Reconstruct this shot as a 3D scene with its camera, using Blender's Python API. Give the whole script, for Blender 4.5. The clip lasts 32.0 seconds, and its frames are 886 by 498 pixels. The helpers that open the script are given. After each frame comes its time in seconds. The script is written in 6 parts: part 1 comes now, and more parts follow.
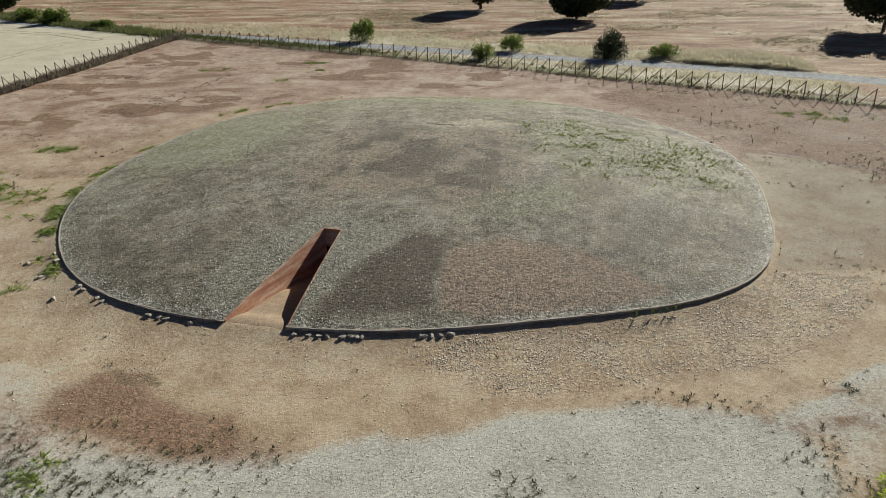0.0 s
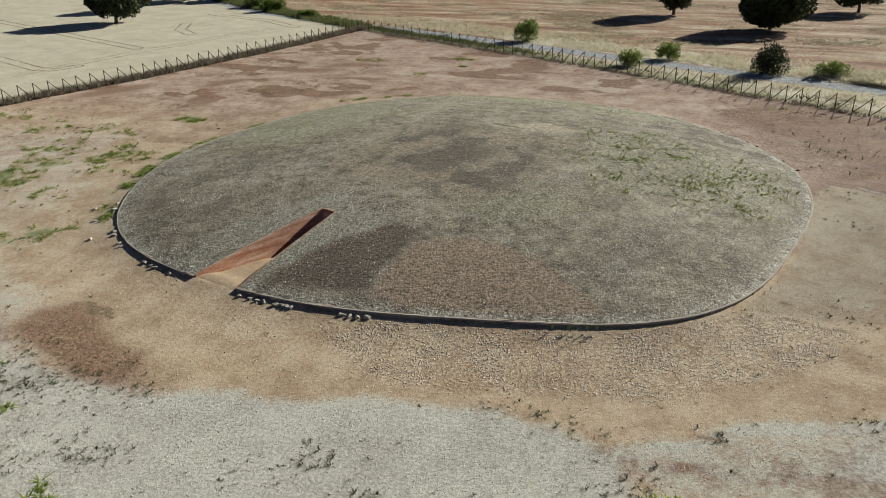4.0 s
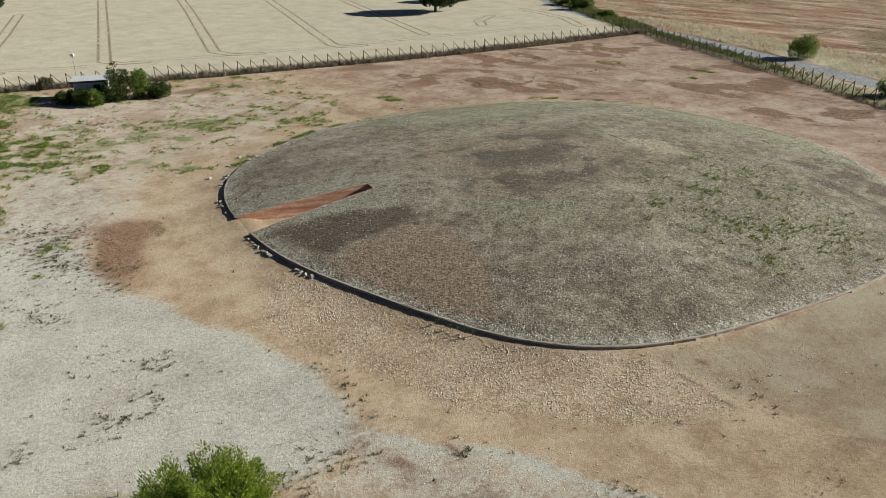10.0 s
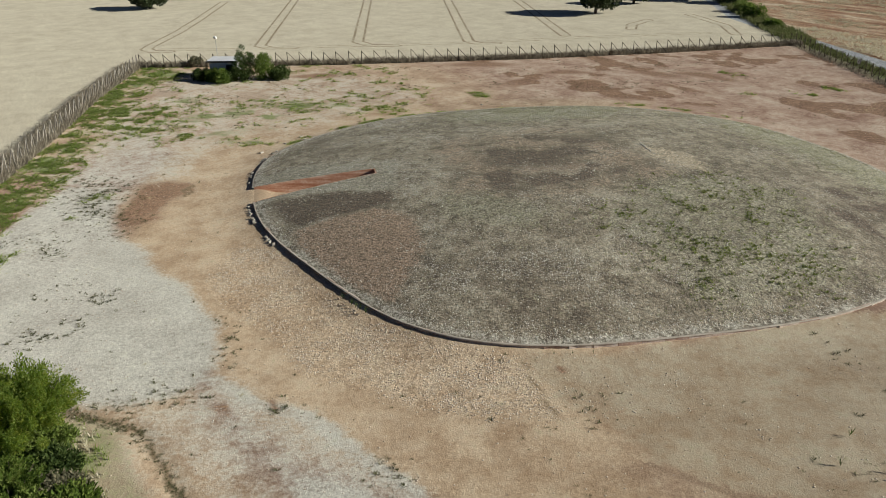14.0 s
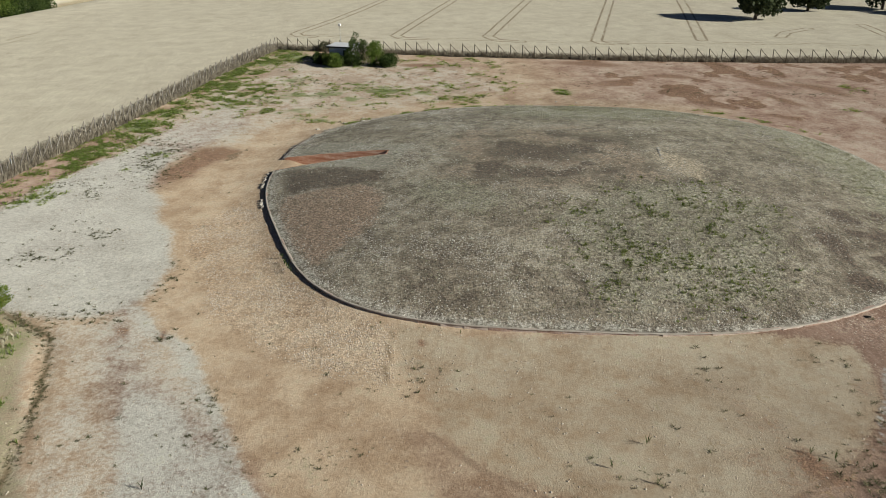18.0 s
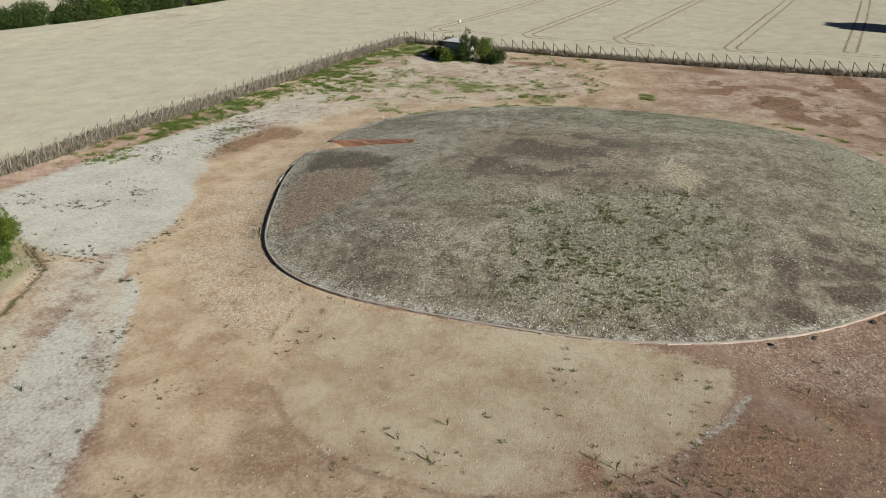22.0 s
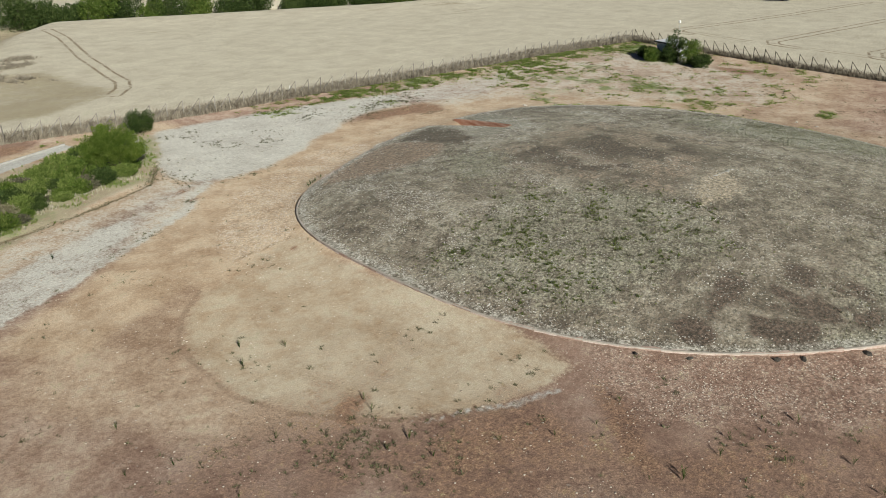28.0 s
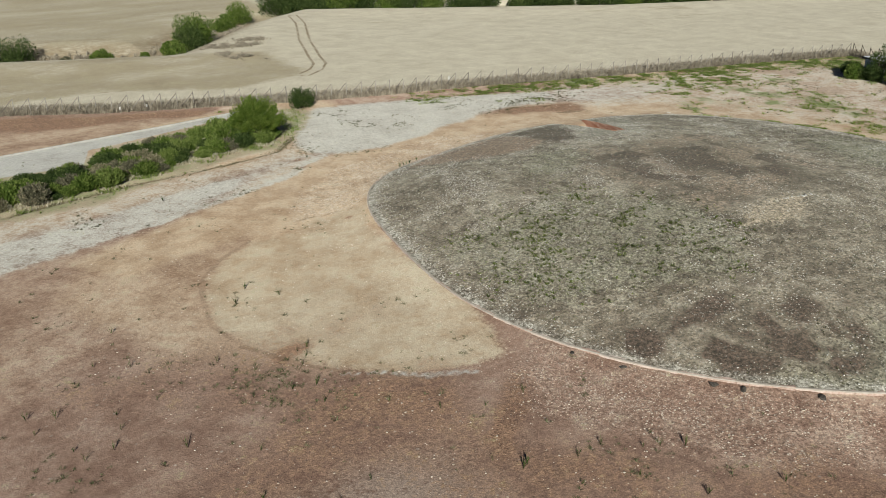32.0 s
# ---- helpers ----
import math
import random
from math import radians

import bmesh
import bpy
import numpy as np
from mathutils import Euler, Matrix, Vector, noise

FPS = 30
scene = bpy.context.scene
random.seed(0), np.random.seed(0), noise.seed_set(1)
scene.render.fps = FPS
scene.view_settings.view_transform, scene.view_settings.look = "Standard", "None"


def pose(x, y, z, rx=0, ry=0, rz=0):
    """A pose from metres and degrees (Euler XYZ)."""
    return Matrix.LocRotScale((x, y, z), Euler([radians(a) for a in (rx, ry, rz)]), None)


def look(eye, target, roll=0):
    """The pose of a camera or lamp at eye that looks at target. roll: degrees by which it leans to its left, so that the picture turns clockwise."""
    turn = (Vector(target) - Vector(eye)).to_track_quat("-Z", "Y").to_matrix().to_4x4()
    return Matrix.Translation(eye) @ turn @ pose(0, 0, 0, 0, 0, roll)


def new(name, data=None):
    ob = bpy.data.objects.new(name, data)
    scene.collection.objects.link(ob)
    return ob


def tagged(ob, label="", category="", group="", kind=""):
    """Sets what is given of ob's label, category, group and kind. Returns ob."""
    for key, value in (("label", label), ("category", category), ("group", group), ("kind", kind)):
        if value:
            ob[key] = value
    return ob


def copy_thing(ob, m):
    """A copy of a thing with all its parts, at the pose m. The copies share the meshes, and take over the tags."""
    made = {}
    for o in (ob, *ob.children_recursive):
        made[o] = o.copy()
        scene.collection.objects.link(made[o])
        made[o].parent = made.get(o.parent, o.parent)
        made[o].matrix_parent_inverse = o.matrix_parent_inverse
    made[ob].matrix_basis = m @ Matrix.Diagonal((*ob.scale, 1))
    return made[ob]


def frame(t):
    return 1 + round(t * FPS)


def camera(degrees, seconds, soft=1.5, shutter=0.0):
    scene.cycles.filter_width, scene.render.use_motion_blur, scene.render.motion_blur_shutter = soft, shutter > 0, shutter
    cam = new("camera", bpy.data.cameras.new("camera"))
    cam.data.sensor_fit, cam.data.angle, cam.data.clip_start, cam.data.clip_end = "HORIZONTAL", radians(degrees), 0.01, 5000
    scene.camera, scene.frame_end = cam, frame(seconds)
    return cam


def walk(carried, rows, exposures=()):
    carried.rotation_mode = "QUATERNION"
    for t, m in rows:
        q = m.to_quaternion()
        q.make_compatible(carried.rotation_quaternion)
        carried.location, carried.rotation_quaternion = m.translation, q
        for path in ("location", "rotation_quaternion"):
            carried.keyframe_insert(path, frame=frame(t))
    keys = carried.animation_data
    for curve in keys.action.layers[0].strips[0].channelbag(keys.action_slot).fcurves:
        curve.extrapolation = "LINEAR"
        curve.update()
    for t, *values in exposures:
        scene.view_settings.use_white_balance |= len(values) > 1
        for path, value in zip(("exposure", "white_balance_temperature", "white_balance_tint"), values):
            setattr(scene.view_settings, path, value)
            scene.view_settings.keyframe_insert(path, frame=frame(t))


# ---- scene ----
cam = camera(58.0, 32.0, soft=0.5)
METRES, EYE, TILT, LEAN, TURN = 150.0, 23.7, 0.0, 0.0, 0.0
ROWS = [
    (0.0, 0.0, 0.0, 0.0, -0.17, -24.09, 0.39),
    (0.5, 0.0147, -0.0013, 0.0003, 1.61, -24.09, 0.41),
    (1.0, 0.0318, -0.0022, 0.0005, 4.22, -24.09, 0.41),
    (1.5, 0.0469, -0.0025, 0.0008, 6.51, -24.07, 0.4),
    (2.0, 0.0631, -0.0022, 0.0012, 8.97, -24.08, 0.42),
    (2.5, 0.0792, -0.0013, 0.0016, 11.44, -24.08, 0.43),
    (3.0, 0.0957, 0.0004, 0.0021, 13.99, -24.06, 0.46),
    (3.5, 0.1113, 0.0026, 0.0027, 16.37, -24.05, 0.49),
    (5.5, 0.1741, 0.0183, 0.0048, 26.22, -24.06, 0.57),
    (6.0, 0.1896, 0.0238, 0.0054, 28.74, -24.06, 0.56),
    (6.5, 0.204, 0.0294, 0.006, 31.12, -24.07, 0.61),
    (7.0, 0.2189, 0.0362, 0.0065, 33.64, -24.06, 0.63),
    (7.5, 0.2323, 0.0432, 0.0067, 36.03, -24.04, 0.67),
    (8.0, 0.2467, 0.0515, 0.0066, 38.65, -23.97, 0.8),
    (8.5, 0.2592, 0.06, 0.0065, 41.06, -23.99, 0.76),
    (9.0, 0.2725, 0.0697, 0.0065, 43.65, -23.96, 0.79),
    (9.5, 0.2847, 0.0796, 0.0065, 45.9, -23.92, 0.8),
    (10.0, 0.2977, 0.0908, 0.0066, 48.13, -23.87, 0.83),
    (10.5, 0.3099, 0.1017, 0.0068, 50.15, -23.82, 0.92),
    (11.0, 0.322, 0.1136, 0.0069, 52.31, -23.8, 0.92),
    (11.5, 0.3331, 0.1252, 0.0072, 54.34, -23.77, 0.91),
    (12.0, 0.3445, 0.1379, 0.0072, 56.52, -23.74, 0.89),
    (12.5, 0.3546, 0.1502, 0.007, 58.57, -23.73, 0.85),
    (13.0, 0.365, 0.1633, 0.0066, 60.74, -23.7, 0.82),
    (13.5, 0.3744, 0.1761, 0.0062, 62.79, -23.66, 0.81),
    (14.0, 0.384, 0.1898, 0.0057, 64.95, -23.64, 0.76),
    (14.5, 0.3926, 0.2027, 0.005, 66.91, -23.61, 0.69),
    (16.5, 0.4231, 0.259, 0.0029, 74.89, -23.52, 0.51),
    (17.0, 0.4305, 0.2747, 0.0028, 77.0, -23.52, 0.48),
    (17.5, 0.4363, 0.2888, 0.0027, 78.86, -23.5, 0.49),
    (18.0, 0.4423, 0.3051, 0.0028, 80.99, -23.5, 0.51),
    (18.5, 0.447, 0.3195, 0.0032, 82.86, -23.48, 0.54),
    (19.0, 0.4515, 0.3355, 0.0033, 84.93, -23.47, 0.54),
    (19.5, 0.4551, 0.3504, 0.0035, 86.83, -23.46, 0.53),
    (20.0, 0.4586, 0.3666, 0.0038, 88.87, -23.46, 0.55),
    (20.5, 0.4613, 0.3817, 0.004, 90.78, -23.46, 0.58),
    (21.0, 0.4636, 0.3978, 0.0042, 92.81, -23.45, 0.57),
    (21.5, 0.4652, 0.4129, 0.004, 94.72, -23.45, 0.59),
    (22.0, 0.4663, 0.4287, 0.004, 96.72, -23.46, 0.6),
    (22.5, 0.4675, 0.4434, 0.0035, 98.58, -23.44, 0.63),
    (23.0, 0.4678, 0.4589, 0.0035, 100.56, -23.43, 0.63),
    (23.5, 0.4666, 0.4734, 0.0031, 102.41, -23.38, 0.63),
    (24.0, 0.4652, 0.4886, 0.0026, 104.4, -23.41, 0.62),
    (24.5, 0.4637, 0.5026, 0.0024, 106.25, -23.43, 0.61),
    (26.5, 0.4532, 0.5591, 0.0007, 113.91, -23.38, 0.56),
    (27.0, 0.4498, 0.5729, 0.0005, 115.88, -23.37, 0.55),
    (27.5, 0.4459, 0.5865, 0.0003, 118.7, -23.34, 0.51),
    (28.0, 0.4412, 0.6006, 0.0001, 121.95, -23.3, 0.49),
    (28.5, 0.436, 0.6136, -0.0002, 125.0, -23.25, 0.5),
    (29.0, 0.4298, 0.6269, 0.0002, 128.17, -23.28, 0.43),
    (29.5, 0.4238, 0.6395, 0.0005, 130.73, -23.32, 0.46),
    (30.0, 0.4164, 0.6534, 0.0006, 133.13, -23.32, 0.51),
    (30.5, 0.4092, 0.6652, 0.0004, 135.24, -23.26, 0.52),
    (31.0, 0.401, 0.6773, 0.0003, 137.51, -23.21, 0.5),
    (31.5, 0.3925, 0.6886, 0.0003, 139.62, -23.18, 0.44),
    (32.0, 0.3828, 0.7008, 0.0002, 141.83, -23.13, 0.4),
]
EXPOSURES = [(0.0, 0.56, 6560, 9), (12.0, 0.48, 6560, 10), (20.0, 0.34, 6450, 10.5), (32.0, 0.33, 6350, 10.5)]
walk(cam, [(t, pose(0, 0, EYE, TILT, LEAN, TURN) @ pose(METRES * x, METRES * y, METRES * z, 90 + pitch, roll, yaw)) for t, x, y, z, yaw, pitch, roll in ROWS], EXPOSURES)

# ---- world, sun, exposure ----
SUN_AZ, SUN_EL = 56.0, 24.0  # degrees: counter-clockwise from +x, above the horizon
world = bpy.data.worlds.new("sky")
world.use_nodes = True
scene.world = world
wn = world.node_tree.nodes
sky = wn.new("ShaderNodeTexSky")
sky.sky_type, sky.sun_disc = "NISHITA", False
sky.sun_elevation, sky.sun_rotation = radians(SUN_EL), radians(90 - SUN_AZ)
sky.air_density, sky.dust_density, sky.ozone_density = 0.24, 0.1, 0.6
wn["Background"].inputs[1].default_value = 0.05
world.node_tree.links.new(sky.outputs[0], wn["Background"].inputs[0])
sun_data = bpy.data.lights.new("sun", "SUN")
sun_data.energy, sun_data.angle, sun_data.color = 5.0, radians(0.55), (1.0, 0.995, 0.885)
sun_ob = new("sun", sun_data)
sun_dir = Vector((math.cos(radians(SUN_AZ)) * math.cos(radians(SUN_EL)), math.sin(radians(SUN_AZ)) * math.cos(radians(SUN_EL)), math.sin(radians(SUN_EL))))
sun_ob.matrix_world = look(sun_dir * 300, (0, 0, 0))

rng = np.random.default_rng(11)


# ---- numeric helpers ----
def smooth(a, lo, hi):
    t = np.clip((a - lo) / (hi - lo), 0, 1)
    return t * t * (3 - 2 * t)


_perm = np.random.default_rng(3).random((256, 256))


def vnoise(x, y):
    xi, yi = np.floor(x).astype(int), np.floor(y).astype(int)
    fx, fy = x - xi, y - yi
    fx, fy = fx * fx * (3 - 2 * fx), fy * fy * (3 - 2 * fy)
    a, b = _perm[xi & 255, yi & 255], _perm[(xi + 1) & 255, yi & 255]
    c, d = _perm[xi & 255, (yi + 1) & 255], _perm[(xi + 1) & 255, (yi + 1) & 255]
    return (a * (1 - fx) + b * fx) * (1 - fy) + (c * (1 - fx) + d * fx) * fy


def fbm(x, y, size, octaves=4):
    """Value noise in -0.5..0.5, with its largest lumps about size metres wide."""
    total, amp, f, norm = 0, 1.0, 1.0 / size, 0
    for k in range(octaves):
        total = total + amp * vnoise(x * f + 37.3 * k, y * f + 11.7 * k)
        norm += amp
        amp, f = amp * 0.55, f * 2.03
    return total / norm - 0.5


def line_dist(x, y, pts):
    """Distance to a polyline."""
    best = np.full(np.shape(x), 1e9)
    for (ax, ay), (bx, by) in zip(pts, pts[1:]):
        dx, dy = bx - ax, by - ay
        t = np.clip(((x - ax) * dx + (y - ay) * dy) / (dx * dx + dy * dy), 0, 1)
        best = np.minimum(best, np.hypot(x - ax - t * dx, y - ay - t * dy))
    return best


def area(x, y, pts):
    """Signed distance to a closed outline, positive inside."""
    ring = list(pts) + [pts[0]]
    inside = np.zeros(np.shape(x), bool)
    for (ax, ay), (bx, by) in zip(ring, ring[1:]):
        cross = (ay > y) != (by > y)
        with np.errstate(divide="ignore", invalid="ignore"):
            inside ^= cross & (x < (bx - ax) * (y - ay) / (by - ay if by != ay else 1e-9) + ax)
    d = line_dist(x, y, ring)
    return np.where(inside, d, -d)


def blob(x, y, cx, cy, rx, ry, turn=0.0):
    """1 at the middle of an ellipse, 0 on its edge, negative outside."""
    c, s = math.cos(radians(turn)), math.sin(radians(turn))
    u, v = (x - cx) * c + (y - cy) * s, -(x - cx) * s + (y - cy) * c
    return 1 - np.hypot(u / rx, v / ry)


def np_mesh(name, verts, faces):
    verts, faces = np.asarray(verts, float), np.asarray(faces, int)
    me = bpy.data.meshes.new(name)
    me.vertices.add(len(verts))
    me.vertices.foreach_set("co", verts.ravel())
    me.loops.add(faces.size)
    me.loops.foreach_set("vertex_index", faces.ravel().astype(np.int32))
    me.polygons.add(len(faces))
    me.polygons.foreach_set("loop_start", np.arange(0, faces.size, faces.shape[1], dtype=np.int32))
    me.update(calc_edges=True)
    return me


def put_attr(me, name, values):
    a = me.attributes.new(name, "FLOAT", "POINT")
    a.data.foreach_set("value", np.asarray(values, np.float32).ravel())


def smooth_mesh(me):
    me.polygons.foreach_set("use_smooth", np.ones(len(me.polygons), bool))


# ---- the plan, in metres ----
MOUND = (-1.0, 69.5)
FENCE_WEST = [(-83.5, 38.8), (-70.5, 67.5), (-59.8, 97.0), (-53.0, 121.0), (-47.5, 146.5)]
FENCE_NORTH = [(-47.5, 146.5), (-26.0, 136.2), (-7.0, 126.9), (9.8, 118.2), (24.8, 109.3), (38.0, 102.6), (52.7, 93.4), (80.0, 76.0), (110.0, 57.0)]
FENCE_SOUTH = [(-83.5, 38.8), (-62.0, 31.0), (-45.0, 26.0), (-32.0, 21.8), (-14.5, 15.6), (-2.0, 12.3), (9.7, 7.6), (28.0, -0.6), (40.0, -8.0), (80.0, -33.0)]
YARD = FENCE_WEST + FENCE_NORTH[1:] + [(120.0, 0.0)] + FENCE_SOUTH[:0:-1]
ROAD = [(-120.0, 190.0), (-78.0, 163.0), (-47.0, 151.0), (-17.0, 140.0), (10.0, 128.8), (28.0, 121.8), (43.5, 116.0), (60.0, 107.5), (120.0, 74.0)]
GULLY = [(90.0, -92.0), (34.0, -60.0), (6.0, -46.0), (-22.0, -76.0), (-46.0, -94.0), (-74.0, -74.0), (-116.0, -46.0), (-165.0, -26.0), (-230.0, -5.0)]
PAD = [(22.8, 49.6), (27.2, 48.7), (33.8, 50.5), (37.0, 52.5), (39.2, 54.8), (40.2, 57.2), (41.4, 61.5), (41.0, 65.0), (39.4, 68.8), (37.3, 72.0), (35.4, 73.9), (32.6, 75.3), (29.8, 75.9), (28.6, 73.3), (27.0, 68.0), (26.5, 60.0), (25.0, 54.0)]
GRAVEL = [(-21.0, 30.5), (-9.3, 29.9), (-2.1, 31.5), (1.4, 32.0), (4.2, 33.3), (8.2, 33.8), (10.1, 34.2), (13.8, 33.8), (15.8, 33.4), (17.4, 32.2), (17.6, 29.5), (17.2, 26.7), (14.0, 20.0), (10.0, 15.0), (7.0, 14.0), (-5.0, 17.6), (-16.0, 22.0), (-24.0, 26.5)]
GRAVEL_STRIP = [(16.6, 32.8), (19.2, 34.3), (22.4, 36.5), (27.2, 38.4), (32.0, 40.0), (36.9, 41.5), (41.9, 42.7), (50.3, 44.6), (75.0, 53.0), (75.0, 42.0), (49.2, 38.5), (44.0, 38.0), (34.9, 35.3), (30.7, 34.2), (27.3, 34.1), (23.1, 32.9), (19.5, 31.0)]
APRON = [(-2.8, 39.0), (3.1, 34.6), (8.0, 35.2), (12.3, 36.5), (17.9, 37.6), (21.1, 39.6), (24.7, 42.4), (27.0, 44.9), (28.6, 48.3), (23.4, 49.2), (20.0, 46.5), (15.0, 43.0), (9.0, 41.5), (1.5, 40.5)]
APRON_EAST = [(27.5, 75.9), (29.6, 76.5), (32.0, 77.6), (33.0, 80.5), (31.7, 84.4), (29.4, 88.0), (27.0, 91.2), (22.0, 95.0), (18.0, 92.0), (24.0, 84.0)]
SOIL = [(-20.6, 32.7), (-20.4, 34.9), (-18.4, 36.8), (-16.1, 36.8), (-15.5, 34.8), (-12.9, 33.2), (-10.3, 33.0), (-9.4, 31.5), (-9.9, 30.0), (-13.0, 30.0), (-15.8, 31.0)]
PATH = [(16.0, 9.4), (25.1, 10.7), (35.2, 11.7), (44.0, 12.4), (80.0, 15.5), (80.0, 27.0), (45.4, 20.2), (38.0, 20.8), (36.0, 15.6), (25.0, 13.2), (16.0, 11.2)]
BED = [(14.2, 20.5), (19.6, 25.6), (26.0, 26.2), (34.5, 29.0), (40.0, 30.8), (48.0, 31.6), (70.0, 36.0), (70.0, 28.0), (46.0, 22.5), (37.5, 21.5), (33.0, 18.0), (22.0, 14.5), (10.0, 13.0)]
TRAMLINES = [[(-89.5, 66.5), (-91.5, 62.6), (-95.0, 61.6), (-130.0, 74.6), (-195.0, 98.5)], [(-82.5, 84.0), (-85.0, 80.0), (-90.0, 79.2), (-150.0, 103.0), (-195.0, 120.0)], [(-76.0, 101.5), (-77.5, 98.2), (-80.5, 98.0), (-147.0, 124.8), (-195.0, 143.0)], [(-77.0, 117.3), (-121.3, 134.4), (-190.0, 160.0)], [(-77.5, 133.5), (-82.5, 137.5), (-86.0, 144.5)], [(-62.0, 146.5), (-72.0, 153.0), (-88.5, 158.0)], [(-97.0, 45.5), (-98.5, 42.8), (-101.7, 42.0), (-105.9, 43.6), (-119.9, 50.2), (-141.7, 58.8), (-171.1, 69.7)], [(-36.0, -72.0), (-30.9, -59.0), (-19.9, -37.3), (-12.5, -20.5), (-9.8, -14.0), (-6.8, -10.0), (-3.0, -7.0)]]
HEADLAND = [(-100.0, 45.0), (-94.0, 55.0), (-88.0, 72.0), (-79.5, 95.0), (-73.5, 118.0), (-66.0, 143.0)]


RIM_COS = (29.698, -0.603, 0.113, 0.137, -0.641, -0.04, 0.12, 0.079, 0.093, -0.019)
RIM_SIN = (0.0, -0.533, 0.193, -0.496, 0.25, 0.185, 0.186, 0.103, 0.027, -0.099)


def rim_radius(th):
    """A rounded square with soft corners, as harmonics round the middle."""
    return sum(c * np.cos(k * th) + q * np.sin(k * th) for k, (c, q) in enumerate(zip(RIM_COS, RIM_SIN)))


def rim_dist(x, y):
    """Metres outside the mound's rim, and the angle round its middle."""
    dx, dy = x - MOUND[0], y - MOUND[1]
    th = np.arctan2(dy, dx)
    return np.hypot(dx, dy) - rim_radius(th), th


def mound_height(x, y):
    d, th = rim_dist(x, y)
    s = 1 + d / rim_radius(th)
    return 0.42 + 2.72 * (1 - np.clip(s, 0, 1.1) ** 2.1) + 0.10 * fbm(x, y, 9.0, 3)


def ground_height(x, y):
    foot = np.exp(-np.maximum(rim_dist(x, y)[0], 0) / 2.2)
    front = smooth(-rim_dist(x, y)[1], 0.5, 1.0)
    east = smooth(-np.abs(rim_dist(x, y)[1] - 0.45), -1.1, -0.5)
    west = smooth(-rim_dist(x, y)[1], 2.15, 2.4)
    z = -0.12 + (0.30 + 0.11 * np.maximum(front, east) + 0.09 * west) * foot - 0.3 * (1 - foot) * np.exp(-((x - 17) ** 2 + (y - 42) ** 2) / 500.0)
    yard = area(x, y, YARD)
    z = z + 0.10 * fbm(x, y, 7.0, 4) + 0.12 * smooth(-yard, 0, 20) * fbm(x + 90, y, 15.0, 3)
    g = line_dist(x, y, GULLY)
    side = smooth(-y, -20, 40) * smooth(-yard, 10, 35)
    z = z + side * 0.5 * np.exp(-((g - 14) / 10.0) ** 2) - 2.0 * np.exp(-(g / 5.5) ** 2)
    far = np.hypot(x, y - 60)
    z = z + smooth(far, 230, 900) * (14 + 30 * fbm(x, y, 420.0, 3))
    z = z - 0.12 * np.exp(-(line_dist(x, y, [(15.5, 24.0), (20.1, 28.3), (26.4, 29.6), (37.4, 30.2), (47.7, 32.3)]) / 0.5) ** 2)
    return z


# ---- materials ----
def material(name, rough=0.9):
    m = bpy.data.materials.new(name)
    m.use_nodes = True
    n, l = m.node_tree.nodes, m.node_tree.links
    b = n["Principled BSDF"]
    b.inputs["Roughness"].default_value = rough
    b.inputs["Specular IOR Level"].default_value = 0.25
    b.inputs["Diffuse Roughness"].default_value = 0.1
    return m, n, l, b


def coords(n):
    return n.new("ShaderNodeTexCoord").outputs["Object"]


def noise_node(n, l, vec, scale, detail=4.0, rough=0.6):
    t = n.new("ShaderNodeTexNoise")
    t.inputs["Scale"].default_value, t.inputs["Detail"].default_value, t.inputs["Roughness"].default_value = scale, detail, rough
    l.new(vec, t.inputs["Vector"])
    return t.outputs["Fac"]


def ramp(n, l, fac, stops):
    r = n.new("ShaderNodeValToRGB")
    e = r.color_ramp.elements
    while len(e) < len(stops):
        e.new(0.5)
    for k, (p, c) in enumerate(stops):
        e[k].position, e[k].color = p, (*c, 1)
    l.new(fac, r.inputs[0])
    return r.outputs[0]


def mix(n, l, fac, a, b, mode="MIX"):
    m = n.new("ShaderNodeMix")
    m.data_type, m.blend_type = "RGBA", mode
    for sock, v in ((m.inputs[0], fac), (m.inputs[6], a), (m.inputs[7], b)):
        if isinstance(v, (int, float)):
            sock.default_value = v
        elif isinstance(v, tuple):
            sock.default_value = (*v, 1)
        else:
            l.new(v, sock)
    return m.outputs[2]


def maths(n, l, op, a, b=0.0, c=0.0):
    m = n.new("ShaderNodeMath")
    m.operation = op
    for sock, v in zip(m.inputs, (a, b, c)):
        if isinstance(v, (int, float)):
            sock.default_value = v
        else:
            l.new(v, sock)
    return m.outputs[0]


def step(n, l, v, lo, hi):
    m = n.new("ShaderNodeMapRange")
    m.interpolation_type = "SMOOTHSTEP"
    m.inputs["From Min"].default_value, m.inputs["From Max"].default_value = lo, hi
    l.new(v, m.inputs["Value"])
    return m.outputs["Result"]


def attr(n, name):
    a = n.new("ShaderNodeAttribute")
    a.attribute_name = name
    return a.outputs["Fac"]


def bump(n, l, b, height, strength, dist):
    k = n.new("ShaderNodeBump")
    k.inputs["Strength"].default_value, k.inputs["Distance"].default_value = strength, dist
    l.new(height, k.inputs["Height"])
    l.new(k.outputs[0], b.inputs["Normal"])


